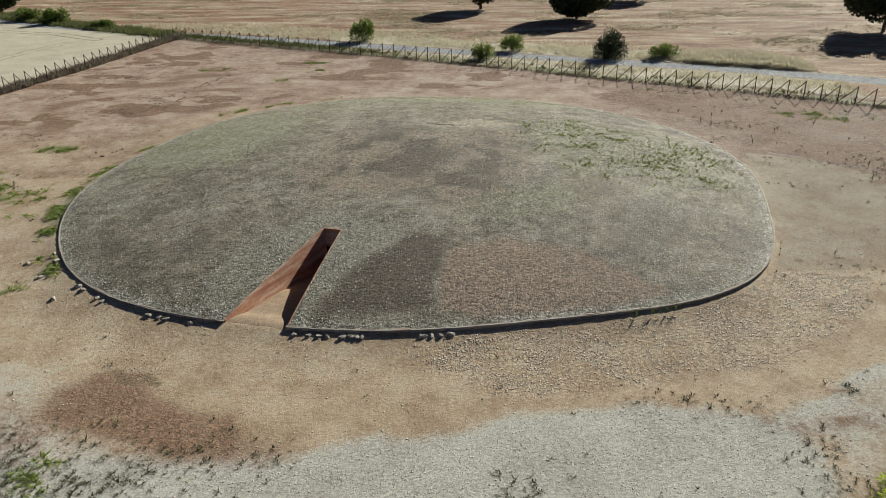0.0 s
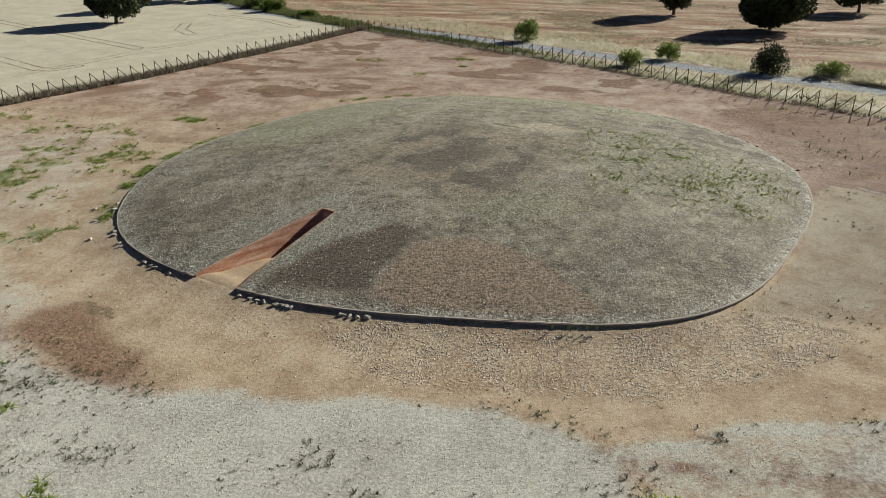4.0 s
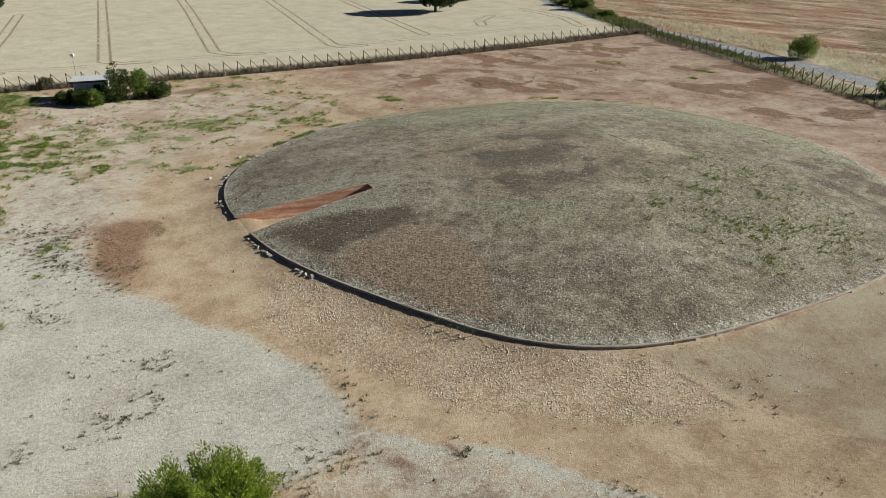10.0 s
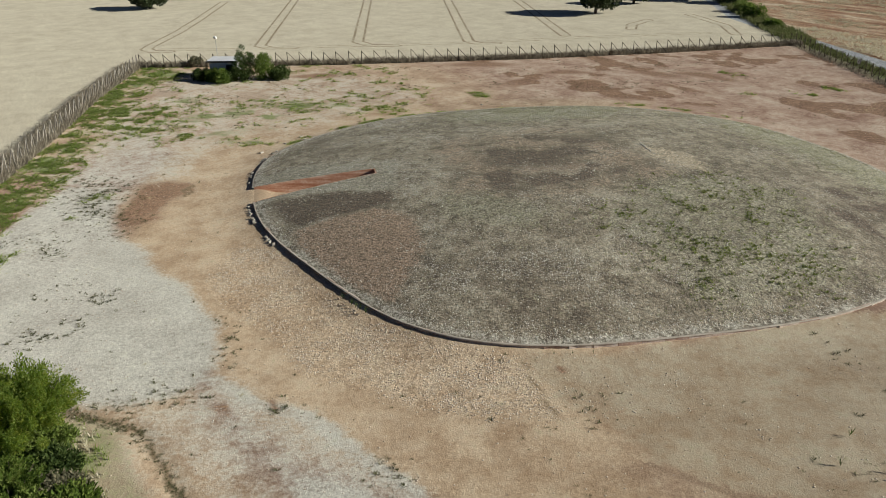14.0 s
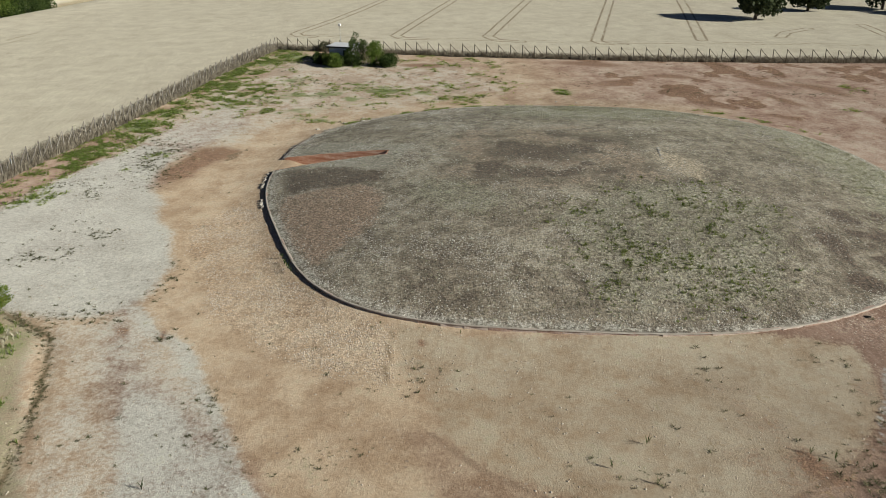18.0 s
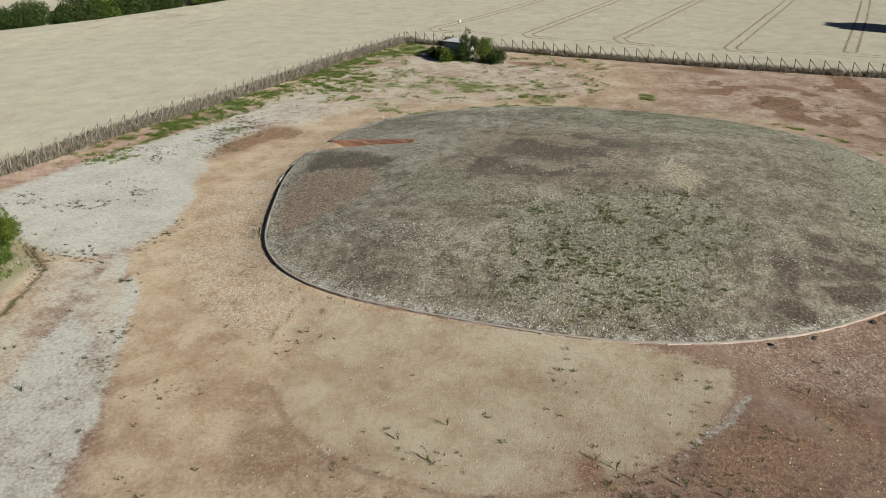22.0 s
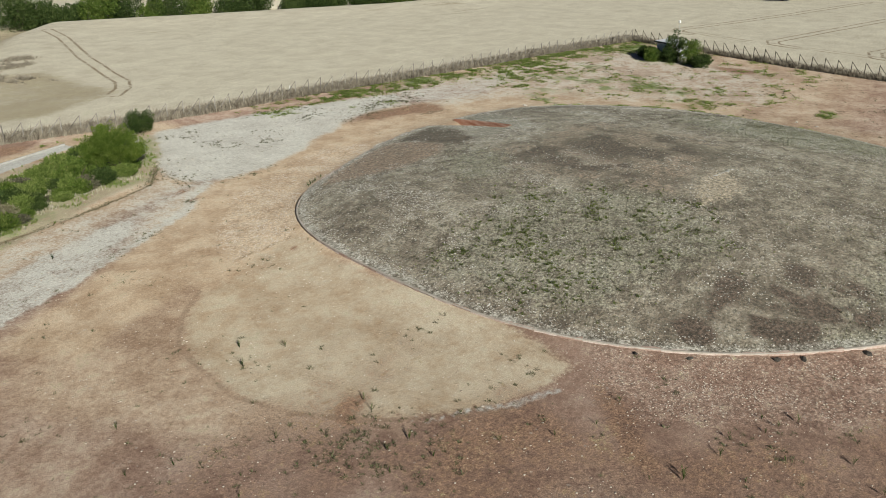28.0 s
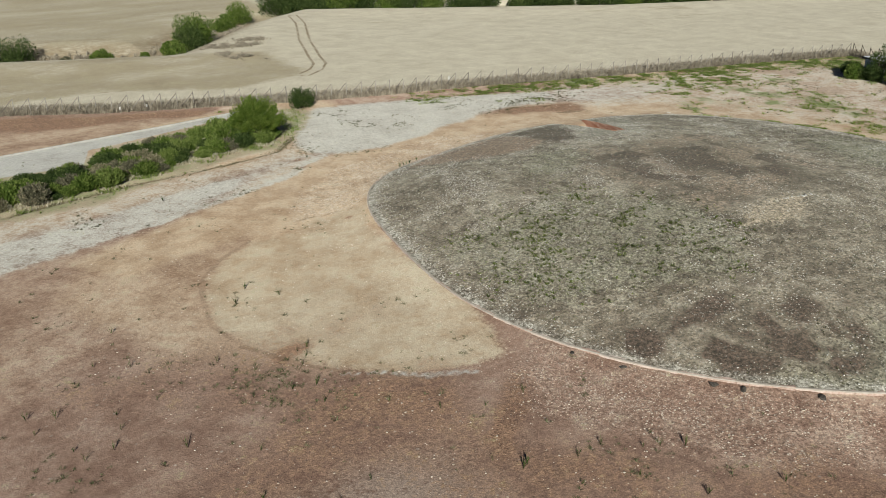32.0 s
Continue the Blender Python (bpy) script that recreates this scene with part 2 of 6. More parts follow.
def worn(name, dark, light, scale=3.0, rough=0.9, fine=25.0, depth=0.02, spread=0.12, metal=0.0):
    """A surface between two colours, with blotches, fine grain and piece-to-piece change."""
    m, n, l, b = material(name, rough)
    v = coords(n)
    big, small = noise_node(n, l, v, scale), noise_node(n, l, v, fine, 3.0)
    info = n.new("ShaderNodeObjectInfo").outputs["Random"]
    f = maths(n, l, "ADD", maths(n, l, "MULTIPLY", big, 0.62), maths(n, l, "MULTIPLY", small, 0.38))
    f = maths(n, l, "ADD", f, maths(n, l, "MULTIPLY", maths(n, l, "SUBTRACT", info, 0.5), spread))
    l.new(ramp(n, l, f, [(0.3, dark), (0.68, light)]), b.inputs["Base Color"])
    b.inputs["Metallic"].default_value = metal
    bump(n, l, b, small, 0.5, depth)
    return m


def streaked(name, dark, middle, light):
    """Plaster washed in long level streaks."""
    m, n, l, b = material(name, 0.9)
    v = coords(n)
    s = n.new("ShaderNodeVectorMath")
    s.operation = "MULTIPLY"
    s.inputs[1].default_value = (0.28, 0.28, 2.4)
    l.new(v, s.inputs[0])
    streak, small = noise_node(n, l, s.outputs[0], 1.0, 4.0, 0.65), noise_node(n, l, v, 6.0, 4.0, 0.7)
    f = maths(n, l, "ADD", maths(n, l, "MULTIPLY", streak, 0.75), maths(n, l, "MULTIPLY", small, 0.25))
    l.new(ramp(n, l, f, [(0.38, dark), (0.5, middle), (0.60, light)]), b.inputs["Base Color"])
    bump(n, l, b, small, 0.5, 0.02)
    return m


def speckled(name, colours, rough=0.9, leafy=0.0, through_tint=(1.0, 1.0, 1.0)):
    """For scattered stuff and leaves: each loose piece takes a colour of its own."""
    m, n, l, b = material(name, rough)
    geo = n.new("ShaderNodeNewGeometry").outputs["Random Per Island"]
    info = n.new("ShaderNodeObjectInfo").outputs["Random"]
    clump = step(n, l, noise_node(n, l, coords(n), 1.3, 3.0, 0.6), 0.3, 0.7)
    f = maths(n, l, "ADD", maths(n, l, "ADD", maths(n, l, "MULTIPLY", geo, 0.5), maths(n, l, "MULTIPLY", clump, 0.38)), maths(n, l, "MULTIPLY", info, 0.12))
    k = len(colours)
    col = ramp(n, l, f, [((i + 0.3) / k, c) for i, c in enumerate(colours)])
    l.new(col, b.inputs["Base Color"])
    if leafy:
        t = n.new("ShaderNodeBsdfTranslucent")
        l.new(mix(n, l, 1.0, col, through_tint, "MULTIPLY"), t.inputs["Color"])
        s = n.new("ShaderNodeMixShader")
        s.inputs[0].default_value = leafy
        l.new(b.outputs[0], s.inputs[1])
        l.new(t.outputs[0], s.inputs[2])
        l.new(s.outputs[0], n["Material Output"].inputs["Surface"])
    return m


def ground_material():
    m, n, l, b = material("earth", 0.95)
    v = coords(n)
    n0, n1, n2, n3, n4 = (noise_node(n, l, v, s, d, r) for s, d, r in ((0.07, 3.0, 0.55), (0.26, 5.0, 0.6), (1.1, 5.0, 0.65), (4.2, 4.0, 0.65), (10.5, 3.0, 0.7)))
    turn = n.new("ShaderNodeMapping")
    turn.inputs["Rotation"].default_value = (0, 0, radians(24))
    turn.inputs["Scale"].default_value = (0.12, 0.5, 1.0)
    l.new(v, turn.inputs["Vector"])
    streak = noise_node(n, l, turn.outputs[0], 0.55, 5.0, 0.62)

    def centred(x, k):
        return maths(n, l, "MULTIPLY", maths(n, l, "SUBTRACT", x, 0.5), k)

    ragged = maths(n, l, "ADD", maths(n, l, "ADD", centred(n1, 0.9), centred(n2, 1.1)), centred(n3, 1.2))

    def mask(name, soft, rough):
        w = maths(n, l, "ADD", attr(n, name), maths(n, l, "MULTIPLY", ragged, rough))
        return step(n, l, w, 0.5 - soft, 0.5 + soft)

    two = maths(n, l, "ADD", maths(n, l, "ADD", maths(n, l, "MULTIPLY", n1, 0.35), maths(n, l, "MULTIPLY", n2, 0.3)), maths(n, l, "ADD", maths(n, l, "MULTIPLY", n0, 0.2), maths(n, l, "MULTIPLY", n3, 0.15)))
    grain = maths(n, l, "ADD", maths(n, l, "ADD", maths(n, l, "MULTIPLY", n2, 0.3), maths(n, l, "MULTIPLY", n3, 0.4)), maths(n, l, "MULTIPLY", n4, 0.3))
    along = n.new("ShaderNodeMapping")
    along.inputs["Rotation"].default_value = (0, 0, radians(20))
    along.inputs["Scale"].default_value = (0.12, 1.4, 1.0)
    l.new(v, along.inputs["Vector"])
    rows = maths(n, l, "ADD", maths(n, l, "MULTIPLY", noise_node(n, l, along.outputs[0], 2.6, 5.0, 0.7), 0.45), maths(n, l, "ADD", maths(n, l, "MULTIPLY", n0, 0.2), maths(n, l, "MULTIPLY", n3, 0.35)))
    stubble = maths(n, l, "ADD", maths(n, l, "MULTIPLY", streak, 0.75), maths(n, l, "MULTIPLY", n3, 0.25))
    col = ramp(n, l, two, EARTH["soil"])
    for name, fac, soft, rough in (("pink", two, 0.45, 0.7), ("sand", two, 0.55, 0.42), ("pad", two, 0.20, 0.5), ("gravel", grain, 0.32, 0.6),
                                   ("dark", grain, 0.30, 1.0), ("wheat", rows, 0.2, 0.4), ("field", stubble, 0.2, 0.4), ("dry", grain, 0.3, 0.8),
                                   ("road", grain, 0.15, 0.3), ("pale", grain, 0.2, 0.35), ("green", grain, 0.4, 1.0), ("track", grain, 0.3, 0.7)):
        col = mix(n, l, mask(name, soft, rough), col, ramp(n, l, fac, EARTH[name]))
    # wheel lines in the wheat, and the fine ridge round the sandy pad
    wheel = maths(n, l, "ABSOLUTE", maths(n, l, "ADD", maths(n, l, "SUBTRACT", attr(n, "wheel"), 1.0), maths(n, l, "MULTIPLY", ragged, 0.34)))
    wheel = maths(n, l, "MULTIPLY", maths(n, l, "SUBTRACT", 1.0, step(n, l, wheel, 0.12, 0.34)), step(n, l, maths(n, l, "ADD", n2, n1), 0.78, 1.05))
    col = mix(n, l, maths(n, l, "MULTIPLY", wheel, 0.85), col, ramp(n, l, n3, EARTH["track"]))
    rim = maths(n, l, "ABSOLUTE", maths(n, l, "ADD", maths(n, l, "SUBTRACT", attr(n, "ridge"), 0.0), maths(n, l, "MULTIPLY", ragged, 0.35)))
    rim = maths(n, l, "MULTIPLY", maths(n, l, "SUBTRACT", 1.0, step(n, l, rim, 0.08, 0.30)), step(n, l, maths(n, l, "ADD", n2, n1), 0.8, 1.1))
    col = mix(n, l, maths(n, l, "MULTIPLY", rim, 0.55), col, (0.20, 0.135, 0.09))
    # loose stones: small round spots of two sizes
    def dots(scale, few, radius):
        t = n.new("ShaderNodeTexVoronoi")
        t.inputs["Scale"].default_value = scale
        l.new(v, t.inputs["Vector"])
        c = n.new("ShaderNodeSeparateColor")
        l.new(t.outputs["Color"], c.inputs[0])
        size = maths(n, l, "MULTIPLY", maths(n, l, "ADD", c.outputs[1], 0.45), radius)
        near = step(n, l, maths(n, l, "SUBTRACT", size, t.outputs["Distance"]), -0.05, 0.05)
        return maths(n, l, "MULTIPLY", near, step(n, l, c.outputs[0], few, few + 0.05)), c.outputs[2]

    gravel = maths(n, l, "MINIMUM", maths(n, l, "MAXIMUM", attr(n, "gravel"), 0.0), 1.0)
    strewn = attr(n, "stones")
    lie = step(n, l, maths(n, l, "ADD", n2, maths(n, l, "MULTIPLY", n1, 0.5)), 0.62, 0.95)
    for scale, few, radius, k in ((11.0, 0.62, 0.42, 0.6), (6.2, 0.76, 0.34, 0.7)):
        m1, tone = dots(scale, few, radius)
        w = maths(n, l, "MULTIPLY", maths(n, l, "MULTIPLY", m1, k), maths(n, l, "MULTIPLY", strewn, maths(n, l, "ADD", maths(n, l, "MULTIPLY", lie, 0.75), 0.25)))
        col = mix(n, l, w, col, ramp(n, l, tone, [(0.0, (0.26, 0.20, 0.15)), (0.35, (0.44, 0.37, 0.30)), (1.0, (0.66, 0.60, 0.52))]))
    m1, tone = dots(2.3, 0.80, 0.16)
    col = mix(n, l, maths(n, l, "MULTIPLY", m1, 0.5), col, ramp(n, l, tone, [(0.3, (0.20, 0.155, 0.12)), (1.0, (0.55, 0.49, 0.42))]))
    field = attr(n, "field")
    calm = maths(n, l, "ADD", maths(n, l, "MAXIMUM", maths(n, l, "MULTIPLY", field, 0.8), maths(n, l, "MAXIMUM", maths(n, l, "MULTIPLY", strewn, 0.45), maths(n, l, "MULTIPLY", maths(n, l, "MINIMUM", attr(n, "dark"), 1.0), 0.6))), 0.13)
    calm = maths(n, l, "SUBTRACT", calm, maths(n, l, "ADD", maths(n, l, "MULTIPLY", gravel, 0.02), maths(n, l, "MULTIPLY", maths(n, l, "MAXIMUM", attr(n, "pad"), 0.0), 0.08)))
    n5 = noise_node(n, l, v, 24.0, 2.0, 0.6)
    col = mix(n, l, calm, col, ramp(n, l, n3, [(0.36, (0.52, 0.515, 0.51)), (0.64, (1.40, 1.40, 1.40))]), "MULTIPLY")
    col = mix(n, l, calm, col, ramp(n, l, n4, [(0.36, (0.48, 0.48, 0.48)), (0.64, (1.50, 1.50, 1.50))]), "MULTIPLY")
    col = mix(n, l, 0.6, col, ramp(n, l, n5, [(0.34, (0.72, 0.72, 0.72)), (0.66, (1.24, 1.24, 1.24))]), "MULTIPLY")
    col = mix(n, l, 1.0, col, ramp(n, l, n1, [(0.36, (0.90, 0.88, 0.87)), (0.64, (1.09, 1.09, 1.09))]), "MULTIPLY")
    l.new(col, b.inputs["Base Color"])
    l.new(maths(n, l, "ADD", maths(n, l, "MULTIPLY", maths(n, l, "MINIMUM", maths(n, l, "MAXIMUM", attr(n, "pad"), 0.0), 1.0), 0.16), maths(n, l, "MULTIPLY", maths(n, l, "SUBTRACT", 1.0, maths(n, l, "MULTIPLY", maths(n, l, "MINIMUM", attr(n, "wheat"), 1.0), 0.45)), 0.2)), b.inputs["Diffuse Roughness"])
    h = maths(n, l, "ADD", maths(n, l, "MULTIPLY", maths(n, l, "MULTIPLY", n3, 0.75), maths(n, l, "ADD", calm, 0.12)), maths(n, l, "MULTIPLY", n4, 0.30))
    bump(n, l, b, h, 0.95, 0.105)
    return m


EARTH = {
    "soil": [(0.40, (0.208, 0.128, 0.094)), (0.5, (0.264, 0.174, 0.131)), (0.60, (0.315, 0.226, 0.18))],
    "pink": [(0.41, (0.312, 0.195, 0.144)), (0.5, (0.408, 0.294, 0.227)), (0.58, (0.48, 0.382, 0.31))],
    "sand": [(0.39, (0.402, 0.284, 0.182)), (0.5, (0.472, 0.360, 0.25)), (0.61, (0.53, 0.43, 0.322))],
    "gravel": [(0.36, (0.39, 0.375, 0.332)), (0.5, (0.482, 0.466, 0.418)), (0.64, (0.555, 0.54, 0.49))],
    "pad": [(0.40, (0.358, 0.262, 0.170)), (0.48, (0.402, 0.322, 0.228)), (0.58, (0.442, 0.38, 0.288))],
    "dark": [(0.34, (0.175, 0.099, 0.064)), (0.66, (0.31, 0.196, 0.13))],
    "wheat": [(0.32, (0.445, 0.397, 0.302)), (0.5, (0.528, 0.48, 0.375)), (0.68, (0.605, 0.56, 0.45))],
    "field": [(0.38, (0.20, 0.092, 0.050)), (0.46, (0.31, 0.18, 0.108)), (0.54, (0.40, 0.285, 0.19)), (0.62, (0.55, 0.46, 0.34))],
    "dry": [(0.34, (0.25, 0.205, 0.13)), (0.66, (0.44, 0.385, 0.27))],
    "road": [(0.34, (0.25, 0.265, 0.285)), (0.66, (0.36, 0.375, 0.40))],
    "pale": [(0.34, (0.37, 0.36, 0.33)), (0.66, (0.48, 0.47, 0.44))],
    "green": [(0.34, (0.135, 0.162, 0.066)), (0.66, (0.275, 0.295, 0.145))],
    "track": [(0.34, (0.13, 0.09, 0.05)), (0.66, (0.27, 0.205, 0.13))],
}


def mound_material():
    m, n, l, b = material("mound gravel", 0.85)
    b.inputs["Specular IOR Level"].default_value = 0.3
    b.inputs["Diffuse Roughness"].default_value = 0.1
    v = coords(n)
    n1, n2, n3 = noise_node(n, l, v, 0.22, 5.0), noise_node(n, l, v, 0.85, 6.0, 0.68), noise_node(n, l, v, 5.2, 4.0, 0.72)
    two = maths(n, l, "ADD", maths(n, l, "MULTIPLY", n1, 0.42), maths(n, l, "MULTIPLY", n2, 0.58))
    col = ramp(n, l, two, [(0.41, (0.108, 0.082, 0.061)), (0.48, (0.17, 0.137, 0.102)), (0.53, (0.226, 0.188, 0.142)), (0.60, (0.300, 0.262, 0.204))])
    rough_edge = maths(n, l, "ADD", maths(n, l, "MULTIPLY", maths(n, l, "SUBTRACT", n2, 0.5), 1.0), maths(n, l, "MULTIPLY", maths(n, l, "SUBTRACT", n3, 0.5), 0.8))
    for name, a, c in (("grassy", (0.165, 0.151, 0.108), (0.305, 0.286, 0.214)), ("grit", (0.165, 0.145, 0.112), (0.30, 0.272, 0.222)), ("earthy", (0.178, 0.120, 0.086), (0.285, 0.202, 0.148)), ("burnt", (0.052, 0.034, 0.026), (0.122, 0.084, 0.063)),
                       ("bare", (0.30, 0.24, 0.17), (0.40, 0.33, 0.25)), ("edge", (0.26, 0.235, 0.20), (0.42, 0.40, 0.36))):
        w = maths(n, l, "ADD", attr(n, name), maths(n, l, "MULTIPLY", rough_edge, 0.9))
        col = mix(n, l, step(n, l, w, 0.30, 0.72), col, ramp(n, l, n3, [(0.3, a), (0.7, c)]))
    col = mix(n, l, 1.0, col, ramp(n, l, n3, [(0.36, (0.46, 0.46, 0.45)), (0.63, (1.55, 1.55, 1.55))]), "MULTIPLY")
    mid = noise_node(n, l, v, 1.9, 4.0, 0.7)
    col = mix(n, l, 1.0, col, ramp(n, l, mid, [(0.38, (0.77, 0.765, 0.75)), (0.62, (1.2, 1.2, 1.2))]), "MULTIPLY")
    lie = step(n, l, maths(n, l, "ADD", n2, maths(n, l, "MULTIPLY", n1, 0.6)), 0.62, 1.0)
    bald = maths(n, l, "MINIMUM", maths(n, l, "ADD", maths(n, l, "MULTIPLY", maths(n, l, "MAXIMUM", attr(n, "earthy"), 0.0), 0.6), maths(n, l, "MULTIPLY", maths(n, l, "MAXIMUM", attr(n, "burnt"), 0.0), 0.75)), 0.92)
    for scale, few, radius, k in ((11.0, 0.62, 0.42, 0.5), (5.6, 0.68, 0.34, 0.7)):
        t = n.new("ShaderNodeTexVoronoi")
        t.inputs["Scale"].default_value = scale
        l.new(v, t.inputs["Vector"])
        c = n.new("ShaderNodeSeparateColor")
        l.new(t.outputs["Color"], c.inputs[0])
        size = maths(n, l, "MULTIPLY", maths(n, l, "ADD", c.outputs[1], 0.45), radius)
        near = maths(n, l, "MULTIPLY", step(n, l, maths(n, l, "SUBTRACT", size, t.outputs["Distance"]), -0.05, 0.05), step(n, l, c.outputs[0], few, few + 0.05))
        w = maths(n, l, "MULTIPLY", near, maths(n, l, "MULTIPLY", maths(n, l, "SUBTRACT", 1.0, bald), maths(n, l, "ADD", maths(n, l, "MULTIPLY", lie, 0.6), 0.3)))
        col = mix(n, l, maths(n, l, "MULTIPLY", w, k), col, ramp(n, l, c.outputs[2], [(0.0, (0.20, 0.18, 0.15)), (0.5, (0.36, 0.335, 0.29)), (1.0, (0.60, 0.57, 0.51))]))
    l.new(col, b.inputs["Base Color"])
    b.inputs["Sheen Weight"].default_value, b.inputs["Sheen Roughness"].default_value = 0.08, 0.6
    b.inputs["Sheen Tint"].default_value = (0.85, 0.92, 0.7, 1)
    bump(n, l, b, n3, 1.0, 0.11)
    return m


M_GROUND, M_MOUND = ground_material(), mound_material()
M_KERB = worn("kerb masonry", (0.29, 0.18, 0.135), (0.55, 0.475, 0.42), 1.7, fine=9.0, spread=0.22)
M_CAP = worn("kerb mortar", (0.27, 0.23, 0.19), (0.47, 0.425, 0.37), 1.6, fine=9.0)
M_PLASTER = streaked("terracotta plaster", (0.40, 0.165, 0.095), (0.56, 0.30, 0.20), (0.70, 0.50, 0.39))
M_STONE = worn("field stone", (0.24, 0.21, 0.175), (0.52, 0.48, 0.42), 4.0, spread=0.3)
# post wood in two tones: backlight and sunlight are put into the colours
M_WOOD_BACKLIT = worn("weathered post wood darkened by backlight", (0.035, 0.028, 0.021), (0.10, 0.082, 0.064), 4.0, spread=0.3)
M_GREYWOOD_SUNLIT = worn("grey post wood lightened by sun", (0.12, 0.105, 0.09), (0.30, 0.275, 0.24), 4.0, spread=0.3)
M_STEEL = worn("dark gate steel", (0.03, 0.03, 0.03), (0.07, 0.065, 0.06), 4.0, 0.6, metal=0.6)
M_WHITE = worn("white paint", (0.62, 0.61, 0.58), (0.82, 0.81, 0.78), 2.0, 0.6, spread=0.05)
M_ROOF = worn("pale sheet roof", (0.42, 0.43, 0.45), (0.60, 0.61, 0.63), 1.5, 0.5)
M_CONCRETE = worn("pale concrete", (0.30, 0.288, 0.262), (0.44, 0.426, 0.395), 1.5)
M_BARK = worn("bark", (0.05, 0.04, 0.03), (0.14, 0.11, 0.085), 3.0)
M_PEBBLES = speckled("pale pebbles", [(0.28, 0.255, 0.215), (0.37, 0.34, 0.295), (0.45, 0.42, 0.37), (0.61, 0.585, 0.53)], 0.6)
M_PEBBLES_RED = speckled("tan pebbles", [(0.36, 0.275, 0.205), (0.44, 0.355, 0.275), (0.51, 0.43, 0.345), (0.59, 0.52, 0.44)], 0.65)
M_SPRIG = speckled("dark sprigs", [(0.05, 0.055, 0.025), (0.085, 0.09, 0.04), (0.12, 0.12, 0.06), (0.19, 0.17, 0.10)], leafy=0.2)
M_GRASS = speckled("green weeds", [(0.112, 0.172, 0.036), (0.175, 0.245, 0.058), (0.25, 0.312, 0.098), (0.345, 0.38, 0.168)], leafy=0.6, through_tint=(1.7, 1.65, 1.3))
M_RANK = speckled("rank olive weeds", [(0.055, 0.072, 0.022), (0.095, 0.115, 0.036), (0.145, 0.16, 0.06), (0.22, 0.215, 0.105)], leafy=0.45)
M_TURF = speckled("sparse mound grass", [(0.155, 0.146, 0.098), (0.22, 0.208, 0.147), (0.295, 0.282, 0.205), (0.385, 0.37, 0.28)], leafy=0.86, through_tint=(1.6, 1.64, 1.55))
M_CLUMP = speckled("green mound weeds", [(0.064, 0.086, 0.026), (0.098, 0.125, 0.038), (0.145, 0.172, 0.06), (0.205, 0.225, 0.10)], leafy=0.6, through_tint=(2.2, 2.2, 1.6))
M_STRAW = speckled("dry straw", [(0.32, 0.28, 0.17), (0.47, 0.42, 0.29), (0.60, 0.55, 0.42), (0.72, 0.67, 0.54)], leafy=0.5)
M_VERGE = speckled("half-dry verge grass", [(0.10, 0.10, 0.05), (0.18, 0.165, 0.09), (0.28, 0.25, 0.155), (0.42, 0.38, 0.26)], leafy=0.4)
M_WHEAT = speckled("ripe wheat", [(0.43, 0.38, 0.29), (0.49, 0.44, 0.345), (0.54, 0.49, 0.39), (0.60, 0.555, 0.45)], leafy=0.4)
M_BRUSH = speckled("brown thicket", [(0.13, 0.107, 0.08), (0.22, 0.185, 0.14), (0.32, 0.28, 0.215), (0.44, 0.395, 0.315)], leafy=0.15)
M_OAK = speckled("dark oak leaves", [(0.014, 0.022, 0.010), (0.025, 0.037, 0.015), (0.04, 0.055, 0.02), (0.06, 0.075, 0.03)], 0.7, 0.12)
M_SHRUB = speckled("shrub leaves", [(0.035, 0.065, 0.010), (0.075, 0.125, 0.018), (0.135, 0.195, 0.034), (0.24, 0.285, 0.075)], 0.75, 0.48)
M_BUSH = speckled("feathery bush leaves", [(0.04, 0.072, 0.012), (0.08, 0.13, 0.02), (0.13, 0.185, 0.034), (0.22, 0.26, 0.075)], 0.75, 0.55, (2.9, 2.5, 1.7))
M_SHRUB_DARK = speckled("dark shrub leaves", [(0.018, 0.034, 0.008), (0.036, 0.062, 0.014), (0.066, 0.10, 0.024), (0.115, 0.15, 0.044)], 0.75, 0.42)
M_SHRUB_LIGHT = speckled("light shrub leaves", [(0.06, 0.095, 0.018), (0.11, 0.155, 0.03), (0.17, 0.22, 0.05), (0.24, 0.28, 0.09)], 0.75, 0.35)
M_SHRUB_GREY = speckled("grey-green shrub leaves", [(0.045, 0.05, 0.028), (0.085, 0.085, 0.05), (0.14, 0.13, 0.08), (0.26, 0.225, 0.145)], 0.8, 0.25)


# ---- building helpers ----
def part(name, bm, mat, parent=None, label=""):
    """Links a bmesh or a mesh as one object, under a thing or a part."""
    if isinstance(bm, bpy.types.Mesh):
        me = bm
    else:
        me = bpy.data.meshes.new(name)
        bm.to_mesh(me)
        bm.free()
    if not me.materials:
        me.materials.append(mat)
    ob = new(name, me)
    ob.parent = parent
    if label:
        ob["label"] = label
    return ob


def box_bm(sx, sy, sz, bevel=0.02, base=True):
    bm = bmesh.new()
    bmesh.ops.create_cube(bm, size=1.0, matrix=Matrix.Translation((0, 0, sz / 2 if base else 0)) @ Matrix.Diagonal((sx, sy, sz, 1)))
    if bevel:
        bmesh.ops.bevel(bm, geom=bm.edges[:], offset=bevel, segments=1, affect="EDGES")
    return bm


